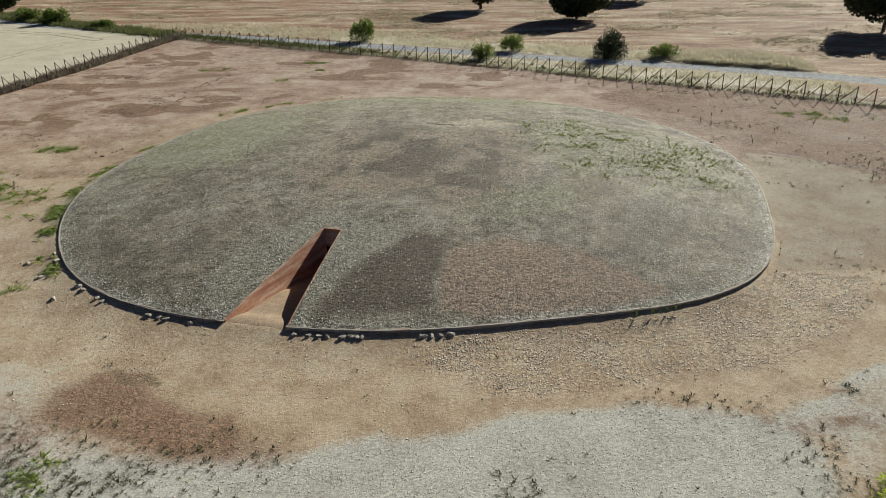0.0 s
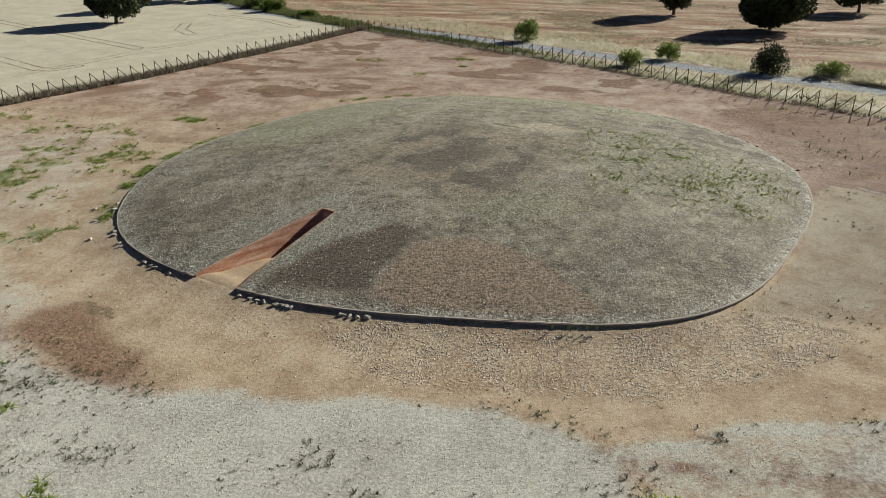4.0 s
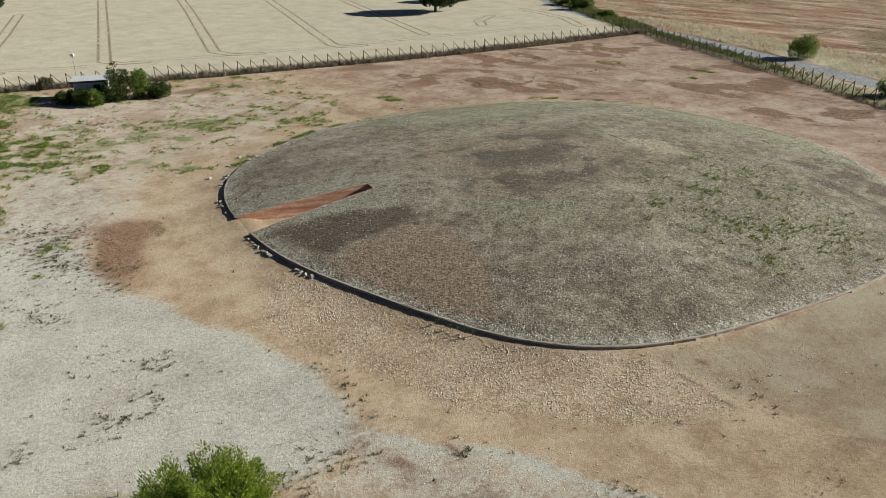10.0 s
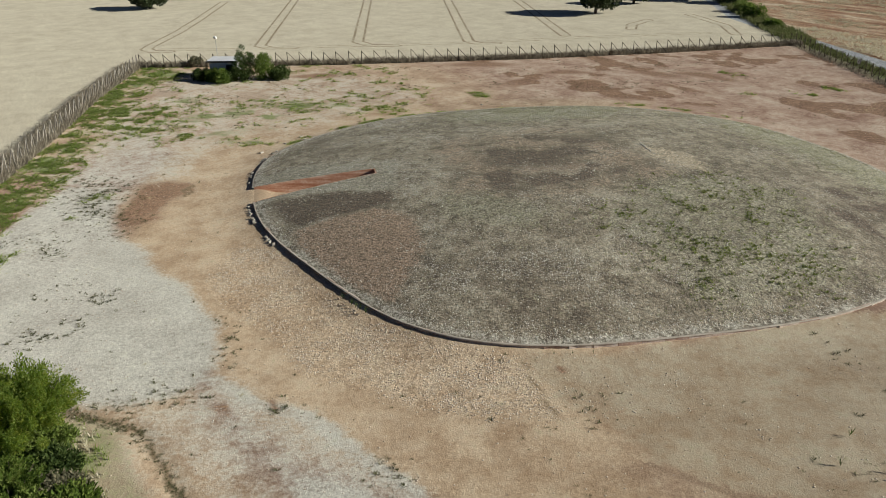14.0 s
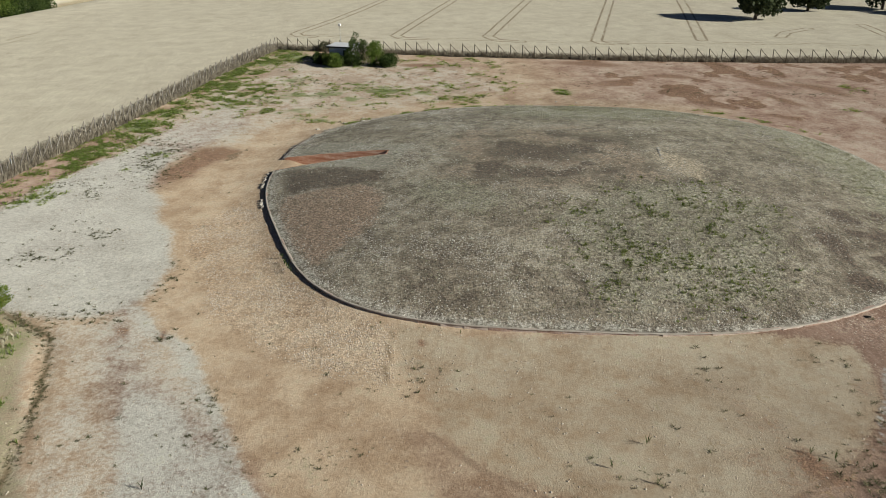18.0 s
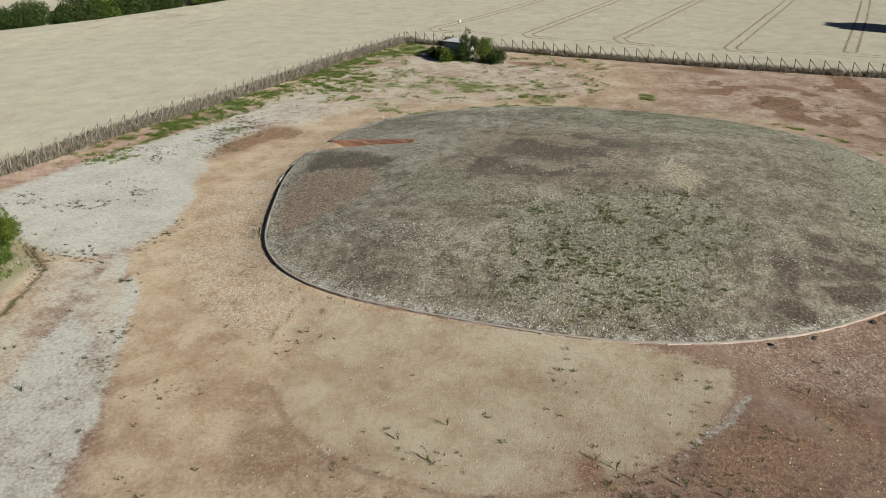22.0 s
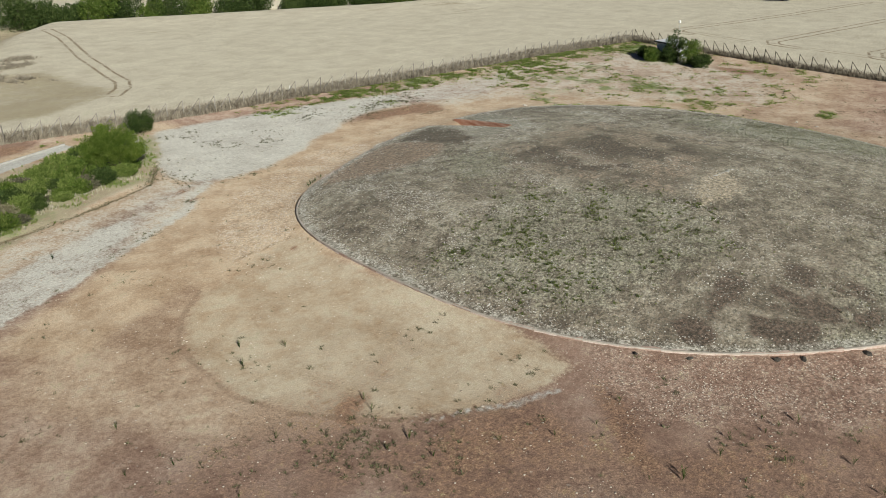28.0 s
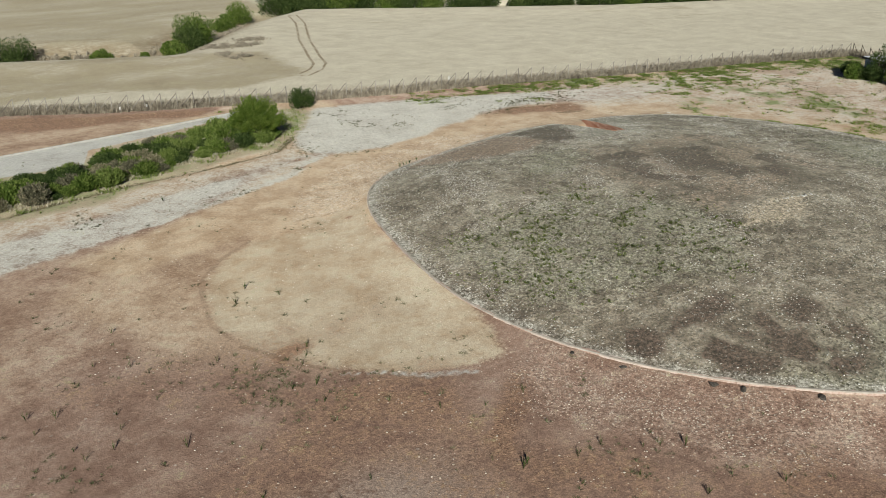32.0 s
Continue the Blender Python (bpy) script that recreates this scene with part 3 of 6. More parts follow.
def tube(bm, pts, radii, seg=7):
    """A tapered round limb along points."""
    rings = []
    for k, p in enumerate(pts):
        p = Vector(p)
        d = (Vector(pts[min(k + 1, len(pts) - 1)]) - Vector(pts[max(k - 1, 0)])).normalized()
        a = d.orthogonal().normalized()
        c = d.cross(a)
        rings.append([bm.verts.new(p + radii[k] * (math.cos(2 * math.pi * i / seg) * a + math.sin(2 * math.pi * i / seg) * c)) for i in range(seg)])
    for r0, r1 in zip(rings, rings[1:]):
        for i in range(seg):
            bm.faces.new((r0[i], r0[(i + 1) % seg], r1[(i + 1) % seg], r1[i]))
    bm.faces.new(rings[-1])
    bm.faces.new(rings[0][::-1])
    return bm


def stone_template(r, seed):
    """A lumpy stone."""
    bm = bmesh.new()
    bmesh.ops.create_icosphere(bm, subdivisions=1, radius=r)
    rr = random.Random(seed)
    sx, sy, sz = rr.uniform(0.9, 1.7), rr.uniform(0.6, 1.0), rr.uniform(0.45, 0.7)
    for v in bm.verts:
        k = rr.uniform(0.65, 1.25)
        v.co = Vector((v.co.x * sx * k, v.co.y * sy * k, v.co.z * sz * k))
    bmesh.ops.triangulate(bm, faces=bm.faces[:])
    bm.verts.index_update()
    V, F = np.array([v.co[:] for v in bm.verts]), np.array([[v.index for v in f.verts] for f in bm.faces])
    bm.free()
    return V, F


def pebble_template(seed):
    """A small flat-topped chip."""
    r = np.random.default_rng(seed)
    low = np.array([(1, 0, -0.3), (0, 1, -0.3), (-1, 0, -0.3), (0, -1, -0.3)], float)
    V = np.concatenate([low, low * np.array([0.74, 0.74, 0]) + np.array([0, 0, 0.24])]) * r.uniform(0.75, 1.2, (8, 1))
    F = np.array([(0, 1, 5), (0, 5, 4), (1, 2, 6), (1, 6, 5), (2, 3, 7), (2, 7, 6), (3, 0, 4), (3, 4, 7), (4, 5, 6), (4, 6, 7)])
    return V, F


def tuft_template(blades, h, spread, width, seed, curl=0.35):
    """A tuft of bent blades, each a strip of three triangles."""
    r = np.random.default_rng(seed)
    V, F = [], []
    for k in range(blades):
        a = r.uniform(0, 2 * math.pi)
        base = np.array([math.cos(a), math.sin(a), 0]) * spread * 0.4 * r.random()
        lean = np.array([math.cos(a), math.sin(a), 0])
        side = np.array([-math.sin(a), math.cos(a), 0]) * width * 0.5
        hh, c = h * r.uniform(0.55, 1.1), spread * r.uniform(0.3, 1.0)
        mid, tip = base + lean * c * curl + np.array([0, 0, hh * 0.6]), base + lean * c + np.array([0, 0, hh])
        i = len(V)
        V += [base - side, base + side, mid - side * 0.8, mid + side * 0.8, tip]
        F += [(i, i + 1, i + 3), (i, i + 3, i + 2), (i + 2, i + 3, i + 4)]
    return np.array(V), np.array(F)


def scatter(templates, pts, sizes, lift=0.0, seed=0):
    """One mesh of many turned and scaled copies of the templates."""
    r = np.random.default_rng(seed)
    pick = r.integers(0, len(templates), len(pts))
    Vs, Fs, off = [], [], 0
    for t, (V, F) in enumerate(templates):
        sel = np.nonzero(pick == t)[0]
        if not len(sel):
            continue
        a = r.uniform(0, 2 * math.pi, len(sel))
        s = np.asarray(sizes)[sel]
        c, sn = np.cos(a)[:, None], np.sin(a)[:, None]
        X = (V[None, :, 0] * c - V[None, :, 1] * sn) * s[:, None]
        Y = (V[None, :, 0] * sn + V[None, :, 1] * c) * s[:, None]
        Z = V[None, :, 2] * s[:, None] * np.ones_like(c)
        W = np.stack([X + pts[sel, 0, None], Y + pts[sel, 1, None], Z + pts[sel, 2, None] + lift * s[:, None]], -1)
        Vs.append(W.reshape(-1, 3))
        Fs.append((F[None] + off + (np.arange(len(sel)) * len(V))[:, None, None]).reshape(-1, 3))
        off += len(sel) * len(V)
    return np.concatenate(Vs), np.concatenate(Fs)


def stuff(name, label, category, mat, templates, pts, sizes, lift=0.0, seed=0):
    V, F = scatter(templates, pts, sizes, lift, seed)
    me = np_mesh(name, V, F)
    me.materials.append(mat)
    return tagged(new(name, me), label, category, kind="stuff")


def spots(n, x0, x1, y0, y1, weight, seed):
    """n random places in a rectangle, kept by a weight from 0 to 1."""
    r = np.random.default_rng(seed)
    got = np.zeros((0, 2))
    for _ in range(60):
        p = np.stack([r.uniform(x0, x1, 4 * n), r.uniform(y0, y1, 4 * n)], 1)
        got = np.concatenate([got, p[r.random(4 * n) < weight(p[:, 0], p[:, 1])]])
        if len(got) >= n:
            break
    return got[:n]


def on_ground(p):
    return np.column_stack([p, ground_height(p[:, 0], p[:, 1])])


def on_mound(p):
    return np.column_stack([p, mound_height(p[:, 0], p[:, 1])])


def gz(x, y):
    return float(ground_height(np.array([x]), np.array([y]))[0])


# ---- the ground: one sheet out to the horizon ----
def spaced(*runs):
    return np.unique(np.round(np.concatenate([np.arange(a, b, s) for a, b, s in runs]), 3))


def outward(a, b, n):
    return a + (b - a) * np.linspace(0, 1, n)[1:] ** 2.4


gx = np.concatenate([outward(-200, -2200, 26)[::-1], spaced((-200, -135, 1.0), (-135, -60, 0.55), (-60, 62, 0.4), (62, 130, 1.0)), outward(130, 2200, 26)])
gy = np.concatenate([outward(-130, -2200, 26)[::-1], spaced((-130, -62, 1.0), (-62, 8, 0.6), (8, 165, 0.4), (165, 262, 1.2)), outward(262, 2300, 26)])
GX, GY = np.meshgrid(gx, gy, indexing="ij")
X, Y = GX.ravel(), GY.ravel()
Z = ground_height(X, Y)
D, TH = rim_dist(X, Y)
Z = np.where(D < -0.9, -3.0, Z)
idx = np.arange(X.size).reshape(GX.shape)
quads = np.stack([idx[:-1, :-1], idx[1:, :-1], idx[1:, 1:], idx[:-1, 1:]], -1).reshape(-1, 4)
ground_mesh = np_mesh("ground", np.stack([X, Y, Z], 1), quads)
smooth_mesh(ground_mesh)


def ramped(d, slope=0.5, top=1.0):
    """A signed distance as a weight that crosses a half at the outline."""
    return np.clip(0.5 + slope * d, -0.6, top)


WX, WY = X + 3.4 * fbm(X, Y, 6.0), Y + 3.4 * fbm(X + 50, Y + 80, 6.0)
yard = area(X, Y, YARD)
deg = np.degrees(TH)
inside = smooth(yard, -0.6, 0.6)
north_field = (yard < 0) & ((Y - 147) + (X + 47.5) * 0.645 > 0) & (Y > 40)
put_attr(ground_mesh, "pink", inside * np.maximum.reduce([smooth(-X + 0.32 * (Y - 70), -8, 20) * smooth(D, 3, 11) * (1 - 0.15 * smooth(Y, 66, 88)), 0.86 * smooth(Y, 80, 96) * (1 - 0.55 * smooth(X, 15, 30)), 0.9 * smooth(9 - line_dist(X, Y, FENCE_SOUTH[:7]), -2, 3)]))
sand = np.maximum.reduce([
    smooth(12.5 - D + 6 * fbm(X, Y, 8.0), -1.5, 2.5) * smooth(-deg, 18, 34) * (deg > -180),
    smooth(area(WX, WY, [(-30, 54), (-42, 46), (-30, 37), (-24, 35), (-8, 30), (12, 33), (30, 38), (46, 46), (44, 52), (30, 49), (10, 42), (-20, 46)]), -1.5, 2.0),
    0.62 * smooth(8 - D, -2, 5) * (deg > 130),
    0.62 * smooth(-X, 26, 36) * smooth(84 - Y, -6, 8),
    0.85 * smooth(area(X, Y, BED) + 6.5, -2, 2),
    0.5 * smooth(area(WX, WY, [(14, 10), (30, 12), (70, 15), (70, -20), (30, 0)]), -2, 2),
    0.62 * smooth(area(WX, WY, [(20, 52), (24, 40), (44, 44), (50, 52), (46, 64), (40, 70), (36, 74), (26, 70)]), -2.5, 3),
    0.35 * smooth(area(WX, WY, [(28, 49), (46, 43), (75, 52), (75, 66), (48, 60), (42, 56)]), -5, 3)])
put_attr(ground_mesh, "sand", sand * inside)
EX, EY = X + 1.1 * fbm(X, Y, 3.5), Y + 1.1 * fbm(X + 50, Y + 80, 3.5)
west_gravel = smooth(-X, -3, 12)
gravel = ramped(area(EX, EY, GRAVEL), 0.45, 1.0) * (1 - 0.18 * west_gravel) + 0.35 * fbm(X + 21, Y, 7.0)
strip_in = area(EX, EY, GRAVEL_STRIP)
STRIP_EDGE = [(16.6, 32.8), (19.2, 34.3), (22.4, 36.5), (27.2, 38.4), (32.0, 40.0), (36.9, 41.5), (41.9, 42.7), (50.3, 44.6), (75.0, 53.0)]
along_edge = line_dist(EX, EY, STRIP_EDGE) + 3.0 * (strip_in < -0.2)
gravel = np.maximum.reduce([gravel, np.minimum(ramped(strip_in, 0.42, 0.68), 0.50 + 0.24 * smooth(X, 31, 35)) + 0.10 * fbm(X + 4, Y, 6.0), 0.78 * smooth(blob(EX, EY, 30.8, 36.3, 5.0, 2.2, 24), -0.1, 0.5), 0.66 * smooth(1.0 - along_edge, -0.3, 0.5)])
gravel = np.maximum(gravel, 0.44 * smooth(area(WX, WY, [(-80, 42), (-64, 70), (-40, 74), (-31, 52), (-24, 36), (-46, 27), (-66, 34)]), -6, 6))
gravel = np.maximum(gravel, 0.58 * smooth(area(WX, WY, [(-52, 33), (-40, 38), (-28, 40), (-20, 36), (-10, 27), (-26, 24)]), -5, 5))
gravel = np.maximum(gravel, 0.47 * smooth(area(WX, WY, [(17, 26), (26, 29.5), (38, 30.5), (50, 33), (75, 39), (75, 47), (50, 42), (30, 37.5), (18, 33.5)]), -1.5, 2.5) + 0.25 * fbm(X, Y + 9, 5.0))
# pale eastern patch: backlit glare painted in with the gravel colour
gravel = np.maximum(gravel, 0.46 * smooth(blob(WX, WY, 46, 86, 13, 9, 30), -0.2, 0.6))
gravel = np.maximum(gravel, 0.45 * smooth(area(WX, WY, BED) + 2.5, -1.5, 1))
put_attr(ground_mesh, "gravel", np.where(inside > 0.5, gravel, -0.6))
PX, PY = X + 0.9 * fbm(X, Y, 2.5), Y + 0.9 * fbm(X + 40, Y, 2.5)
pad_in = area(X, Y, PAD)
put_attr(ground_mesh, "pad", ramped(pad_in, 0.5, 0.95) + 0.3 * fbm(X, Y, 9.0) - 0.34 * smooth(blob(X, Y, 29.5, 49.5, 5.5, 4.0), 0, 0.6))
open_side = smooth(D, 4.5, 6.0) * smooth(X, 33.0, 34.0) * smooth(np.abs(pad_in), 2.5, 0.5)
put_attr(ground_mesh, "ridge", np.where(open_side > 0.2, np.clip(pad_in + 0.3, -3, 3), 3.0))
dark = np.maximum(0, ramped(area(EX, EY, SOIL), 0.40, 0.74))
mott = fbm(X * 0.85 + 13, Y * 1.15 + 7, 6.5, 5)
dark = np.maximum(dark, inside * smooth(mott, 0.06, 0.13) * (1.25 * smooth(Y, 82, 100) + 0.4 * smooth(-X, 32, 44)) * smooth(D, 5, 9))
for cx, cy, rx, ry, turn in ((-58, 89, 7, 2.5, 60), (-47, 98, 5, 1.8, 60), (-39.5, 109, 7, 2.0, 15), (-34, 114, 6, 2.0, 20), (-29.5, 105.5, 6, 1.2, 10), (-63, 62, 5, 2.2, 60), (34, 81, 6, 1.3, 40), (29.5, 48.6, 0.1, 0.1, 0), (20.5, 35.6, 0.9, 0.5, 20), (24.7, 50.0, 0.7, 0.45, 0), (19.9, 33.2, 1.0, 0.5, 30), (39.9, 67.6, 2.6, 1.2, 60), (42, 103, 8, 2.0, -33)):
    dark = np.maximum(dark, 0.7 * smooth(blob(WX, WY, cx, cy, rx, ry, turn), -0.4, 0.7))
dark = np.maximum(dark, 0.42 * smooth(fbm(X, Y, 5.0), 0.02, 0.25) * smooth(D, 2, 5) * smooth(deg, -30, 0) * (X > 20) * inside)
dark = np.maximum(dark, inside * (0.54 + 0.5 * fbm(X + 3, Y, 5.0)) * smooth(area(WX, WY, [(33, 74), (40, 72), (48, 74), (64, 84), (64, 112), (30, 112), (20, 97), (27, 91), (33, 84), (34.5, 78)]), -2, 2))
# strip by the south fence: shadows and dark weeds put into the earth colour
dark = np.maximum(dark, 0.75 * smooth(area(WX, WY, [(44, -8), (29, 1), (17, 5.5), (20, 7.5), (34, 5), (46, -1)]), -1.5, 1) * inside)
put_attr(ground_mesh, "dark", dark)
road_d = line_dist(X, Y, ROAD)
bank = north_field * smooth(12 + 6 * fbm(X, Y, 7.0) - road_d, -1, 3) * smooth(road_d, 2.2, 3.0) * (1 - 0.75 * smooth(X, 50, 56)) * smooth(X, -30, -12)
wheat = smooth(-yard, 2.2, 3.2) * (~north_field) * (1 - 0.9 * smooth(3.5 - line_dist(X, Y, GULLY), -1, 2))
put_attr(ground_mesh, "wheat", np.maximum(wheat, 0.95 * bank))
put_attr(ground_mesh, "field", smooth(-yard, 4, 6) * north_field * (1 - bank))
dry = (yard < 0) * (smooth(3.2 + yard, 0, 1.2) * 0.9)
dry = np.maximum(dry, 0.62 * north_field * smooth(13 + 5 * fbm(X, Y, 9.0) - road_d, -1, 2) * (1 - 0.7 * smooth(X, 46, 52)) * smooth(fbm(X + 60, Y, 6.0), -0.1, 0.15))
dry = np.maximum(dry, 0.8 * smooth(4.5 - line_dist(X, Y, GULLY), -1, 2))
beyond = area(X, Y, GULLY[:5] + [(-46, -900), (700, -900), (700, -92)])
dry = np.maximum(dry, smooth(beyond, 0, 6) * (0.60 + 0.7 * fbm(X, Y * 2.2, 18.0)))
OLIVE = [(32, -50), (0, -35), (-9, -31), (-6.6, -8), (10, -2.5), (25, -12), (39, -13), (75, -34), (75, -70)]
dry = np.maximum(dry, smooth(area(WX, WY, OLIVE), -2, 4) * (0.68 + 0.7 * fbm(X, Y * 1.6, 9.0)))
dry = np.maximum(dry, 0.7 * smooth(area(WX, WY, BED) + 2.2, -0.9, 0.9))
put_attr(ground_mesh, "dry", dry)
put_attr(ground_mesh, "road", smooth(2.1 - road_d, -0.3, 0.3) * (yard < 0))
strip = 0.62 * smooth(0.28 - line_dist(PX, PY, [(32.3, 76.0), (35.0, 74.2), (38.4, 71.4)]), -0.3, 0.25)
put_attr(ground_mesh, "pale", np.maximum(smooth(area(X, Y, PATH), -0.2, 0.2), strip))
green = 0.75 * smooth(fbm(X, Y, 4.0), -0.06, 0.2) * smooth(5.5 - np.abs(line_dist(X, Y, FENCE_SOUTH[:5]) - 2.5), 0, 6) * inside * smooth(-X, 12, 30)
green = np.maximum(green, 0.75 * smooth(fbm(X + 30, Y + 8, 5.0), 0.04, 0.22) * smooth(blob(X, Y, -46, 44, 16, 14, 0), 0, 0.5))
for cx, cy, rx, ry, turn in ((-45, 56.5, 8, 2.2, 70), (-31, 44.5, 3.5, 1.6, 60), (-76, 41.5, 7, 3.2, 20), (-30.5, 62, 1.0, 9, 8), (-39.5, 79, 2.2, 1.0, 0)):
    green = np.maximum(green, 0.6 * smooth(blob(WX, WY, cx, cy, rx, ry, turn), -0.3, 0.8))
green = np.maximum(green, 0.8 * smooth(3.2 - line_dist(X, Y, [(-52, 152), (-79, 167.5), (-250, 275)]), -1, 2) * (yard < 0))
green = np.maximum(green, 0.36 * smooth(area(WX, WY, BED) + 1.6, -1, 1))
green = np.maximum(green, 0.8 * smooth(4.6 - line_dist(X, Y, FENCE_NORTH), 0, 2.5) * (yard < 0) * (0.55 + 0.45 * smooth(-X, -30, 10)))
green = green * (0.55 + 1.1 * smooth(fbm(X + 9, Y + 4, 1.8, 3), -0.1, 0.2))
put_attr(ground_mesh, "green", green)
wheel = np.full(X.shape, 4.0)
for pts in TRAMLINES:
    wheel = np.minimum(wheel, line_dist(X, Y, pts))
put_attr(ground_mesh, "wheel", np.where(yard < -3, wheel, 4.0))
tracks = 0.5 * smooth(0.3 + 0.6 * fbm(X, Y, 3.0) - np.abs(line_dist(X, Y, HEADLAND) - 0.9), -0.3, 0.2)
ditch = 0.75 * smooth(0.1 - line_dist(PX, PY, [(15.5, 24.0), (20.1, 28.3), (26.4, 29.6), (37.4, 30.2), (47.7, 32.3)]), -0.3, 0.1)
ridge = 0.62 * smooth(0.08 - line_dist(X, Y, [(23.4, 49.2), (28.7, 48.2)]), -0.28, 0.03)
for q in range(4):
    ridge = np.maximum(ridge, 0.85 * smooth(0.07 - line_dist(X, Y + 0.15 * fbm(X, Y, 2.0), [(-18.4 + 0.2 * q, 37.3 - 0.38 * q), (-15.4 + 0.1 * q, 36.6 - 0.3 * q)]), -0.14, 0.06))
su, sv = X * 0.94 - Y * 0.34, X * 0.34 + Y * 0.94
broken = 0.42 * smooth(fbm(su * 0.16, sv * 0.95, 4.0, 3), 0.2, 0.3) * smooth(-Y, -8, 12) * (yard < -4)
put_attr(ground_mesh, "track", np.maximum.reduce([broken, (yard < -8) * 0.52 * smooth(13 - line_dist(X, Y, GULLY[:4]), 0, 8), tracks * (yard < -3), ditch, ridge]))
apron_in = np.maximum(area(EX, EY, APRON), area(EX, EY, APRON_EAST))
stones = np.maximum.reduce([smooth(apron_in, -0.8, 0.9), 0.25 * smooth(gravel, 0.4, 0.9), 0.24 * smooth(6 - D, -2, 3), 0.12 + 0 * X])
put_attr(ground_mesh, "stones", stones * inside)
ground_mesh.materials.append(M_GROUND)
tagged(new("ground", ground_mesh), "bare ochre and reddish earth with gravel, sand and wheat fields", "ground", kind="structure")

# ---- the mound, cut open by the entrance ----
CUT_FL, CUT_FR, CUT_BL, CUT_BR = Vector((-13.2, 41.6, 0)), Vector((-9.3, 40.6, 0)), Vector((-8.35, 52.0, 0)), Vector((-7.15, 51.7, 0))
nth, ns = 720, 118
th = np.linspace(-math.pi, math.pi, nth, endpoint=False)
s = np.linspace(0, 1, ns)[1:]
S, T = np.meshgrid(s, th, indexing="ij")
RR = S * (rim_radius(T) - 0.15)
MX, MY = (MOUND[0] + RR * np.cos(T)).ravel(), (MOUND[1] + RR * np.sin(T)).ravel()
V = np.vstack([np.column_stack([MX, MY, mound_height(MX, MY)]), [[*MOUND, float(mound_height(np.array([MOUND[0]]), np.array([MOUND[1]]))[0])]]])
i = np.arange((ns - 1) * nth).reshape(ns - 1, nth)
j = np.roll(i, -1, 1)
quads = np.stack([i[:-1], i[1:], j[1:], j[:-1]], -1).reshape(-1, 4)
mound_mesh = np_mesh("mound", V, quads)
bm = bmesh.new()
bm.from_mesh(mound_mesh)
bm.verts.ensure_lookup_table()
c = bm.verts[len(V) - 1]
for k in range(nth):
    bm.faces.new((bm.verts[int(i[0, k])], bm.verts[int(j[0, k])], c))
walls = [(CUT_FL, CUT_BL), (CUT_BL, CUT_BR), (CUT_BR, CUT_FR)]
for a, b2 in walls:
    d = b2 - a
    near = [f for f in bm.faces if abs(f.calc_center_median().x + 10) < 7 and f.calc_center_median().y < 54]
    geom = list({e for f in near for e in (*f.edges, *f.verts)}) + near
    bmesh.ops.bisect_plane(bm, geom=geom, plane_co=a, plane_no=(d.y, -d.x, 0), dist=1e-5)


def in_cut(p):
    return all((b2 - a).x * (p.y - a.y) - (b2 - a).y * (p.x - a.x) < 0 for a, b2 in walls)


bmesh.ops.delete(bm, geom=[f for f in bm.faces if in_cut(f.calc_center_median())], context="FACES")
bm.normal_update()
bm.to_mesh(mound_mesh)
bm.free()
smooth_mesh(mound_mesh)
MV = np.empty(len(mound_mesh.vertices) * 3)
mound_mesh.vertices.foreach_get("co", MV)
mx, my = MV[0::3], MV[1::3]
md, mth = rim_dist(mx, my)
ux, uy = mx + 3.0 * fbm(mx, my, 5.0), my + 3.0 * fbm(mx + 70, my, 5.0)


EARTHY = [(-0.5, 42.2), (-0.5, 45.7), (0.3, 49.0), (4.3, 50.6), (6.8, 50.0), (9.8, 48.6), (12.2, 46.9), (14.0, 44.9), (11.5, 43.6), (6.0, 42.2), (2.0, 41.6)]
BURNT = [(-7.4, 42.0), (-7.4, 43.6), (-5.4, 47.4), (-3.3, 49.5), (-2.2, 51.2), (0.4, 50.5), (0.2, 48.5), (-0.7, 45.6), (-0.8, 44.2), (-0.7, 42.8), (-3.2, 42.0)]
CROWN = [(-9.0, 59.0), (-3.5, 58.5), (2.0, 56.0), (4.5, 58.5), (6.0, 63.0), (6.8, 68.0), (6.0, 73.5), (2.5, 74.0), (-4.5, 74.5), (-10.0, 70.0), (-11.0, 63.0)]
CHARRED = [(24.8, 79.8), (19.0, 79.5), (15.2, 81.8), (11.5, 86.0), (12.5, 89.0), (17.0, 90.5), (22.3, 86.0), (25.0, 82.0)]
GRIT = [(-15.0, 42.6), (-15.2, 46.5), (-11.6, 51.0), (-9.2, 54.6), (-1.6, 51.5), (-5.4, 47.5), (-7.7, 43.6), (-8.2, 41.0)]
BARE = [(0.2, 75.0), (-1.0, 76.8), (2.4, 78.6), (5.8, 78.2), (8.2, 76.2), (5.1, 74.4)]
WEEDY = [(12.5, 62.5), (15.5, 63.5), (23.0, 62.8), (24.5, 68.0), (25.5, 71.5), (24.0, 74.0), (20.0, 75.8), (13.5, 80.5), (10.0, 77.5), (8.4, 71.0), (11.0, 66.0)]


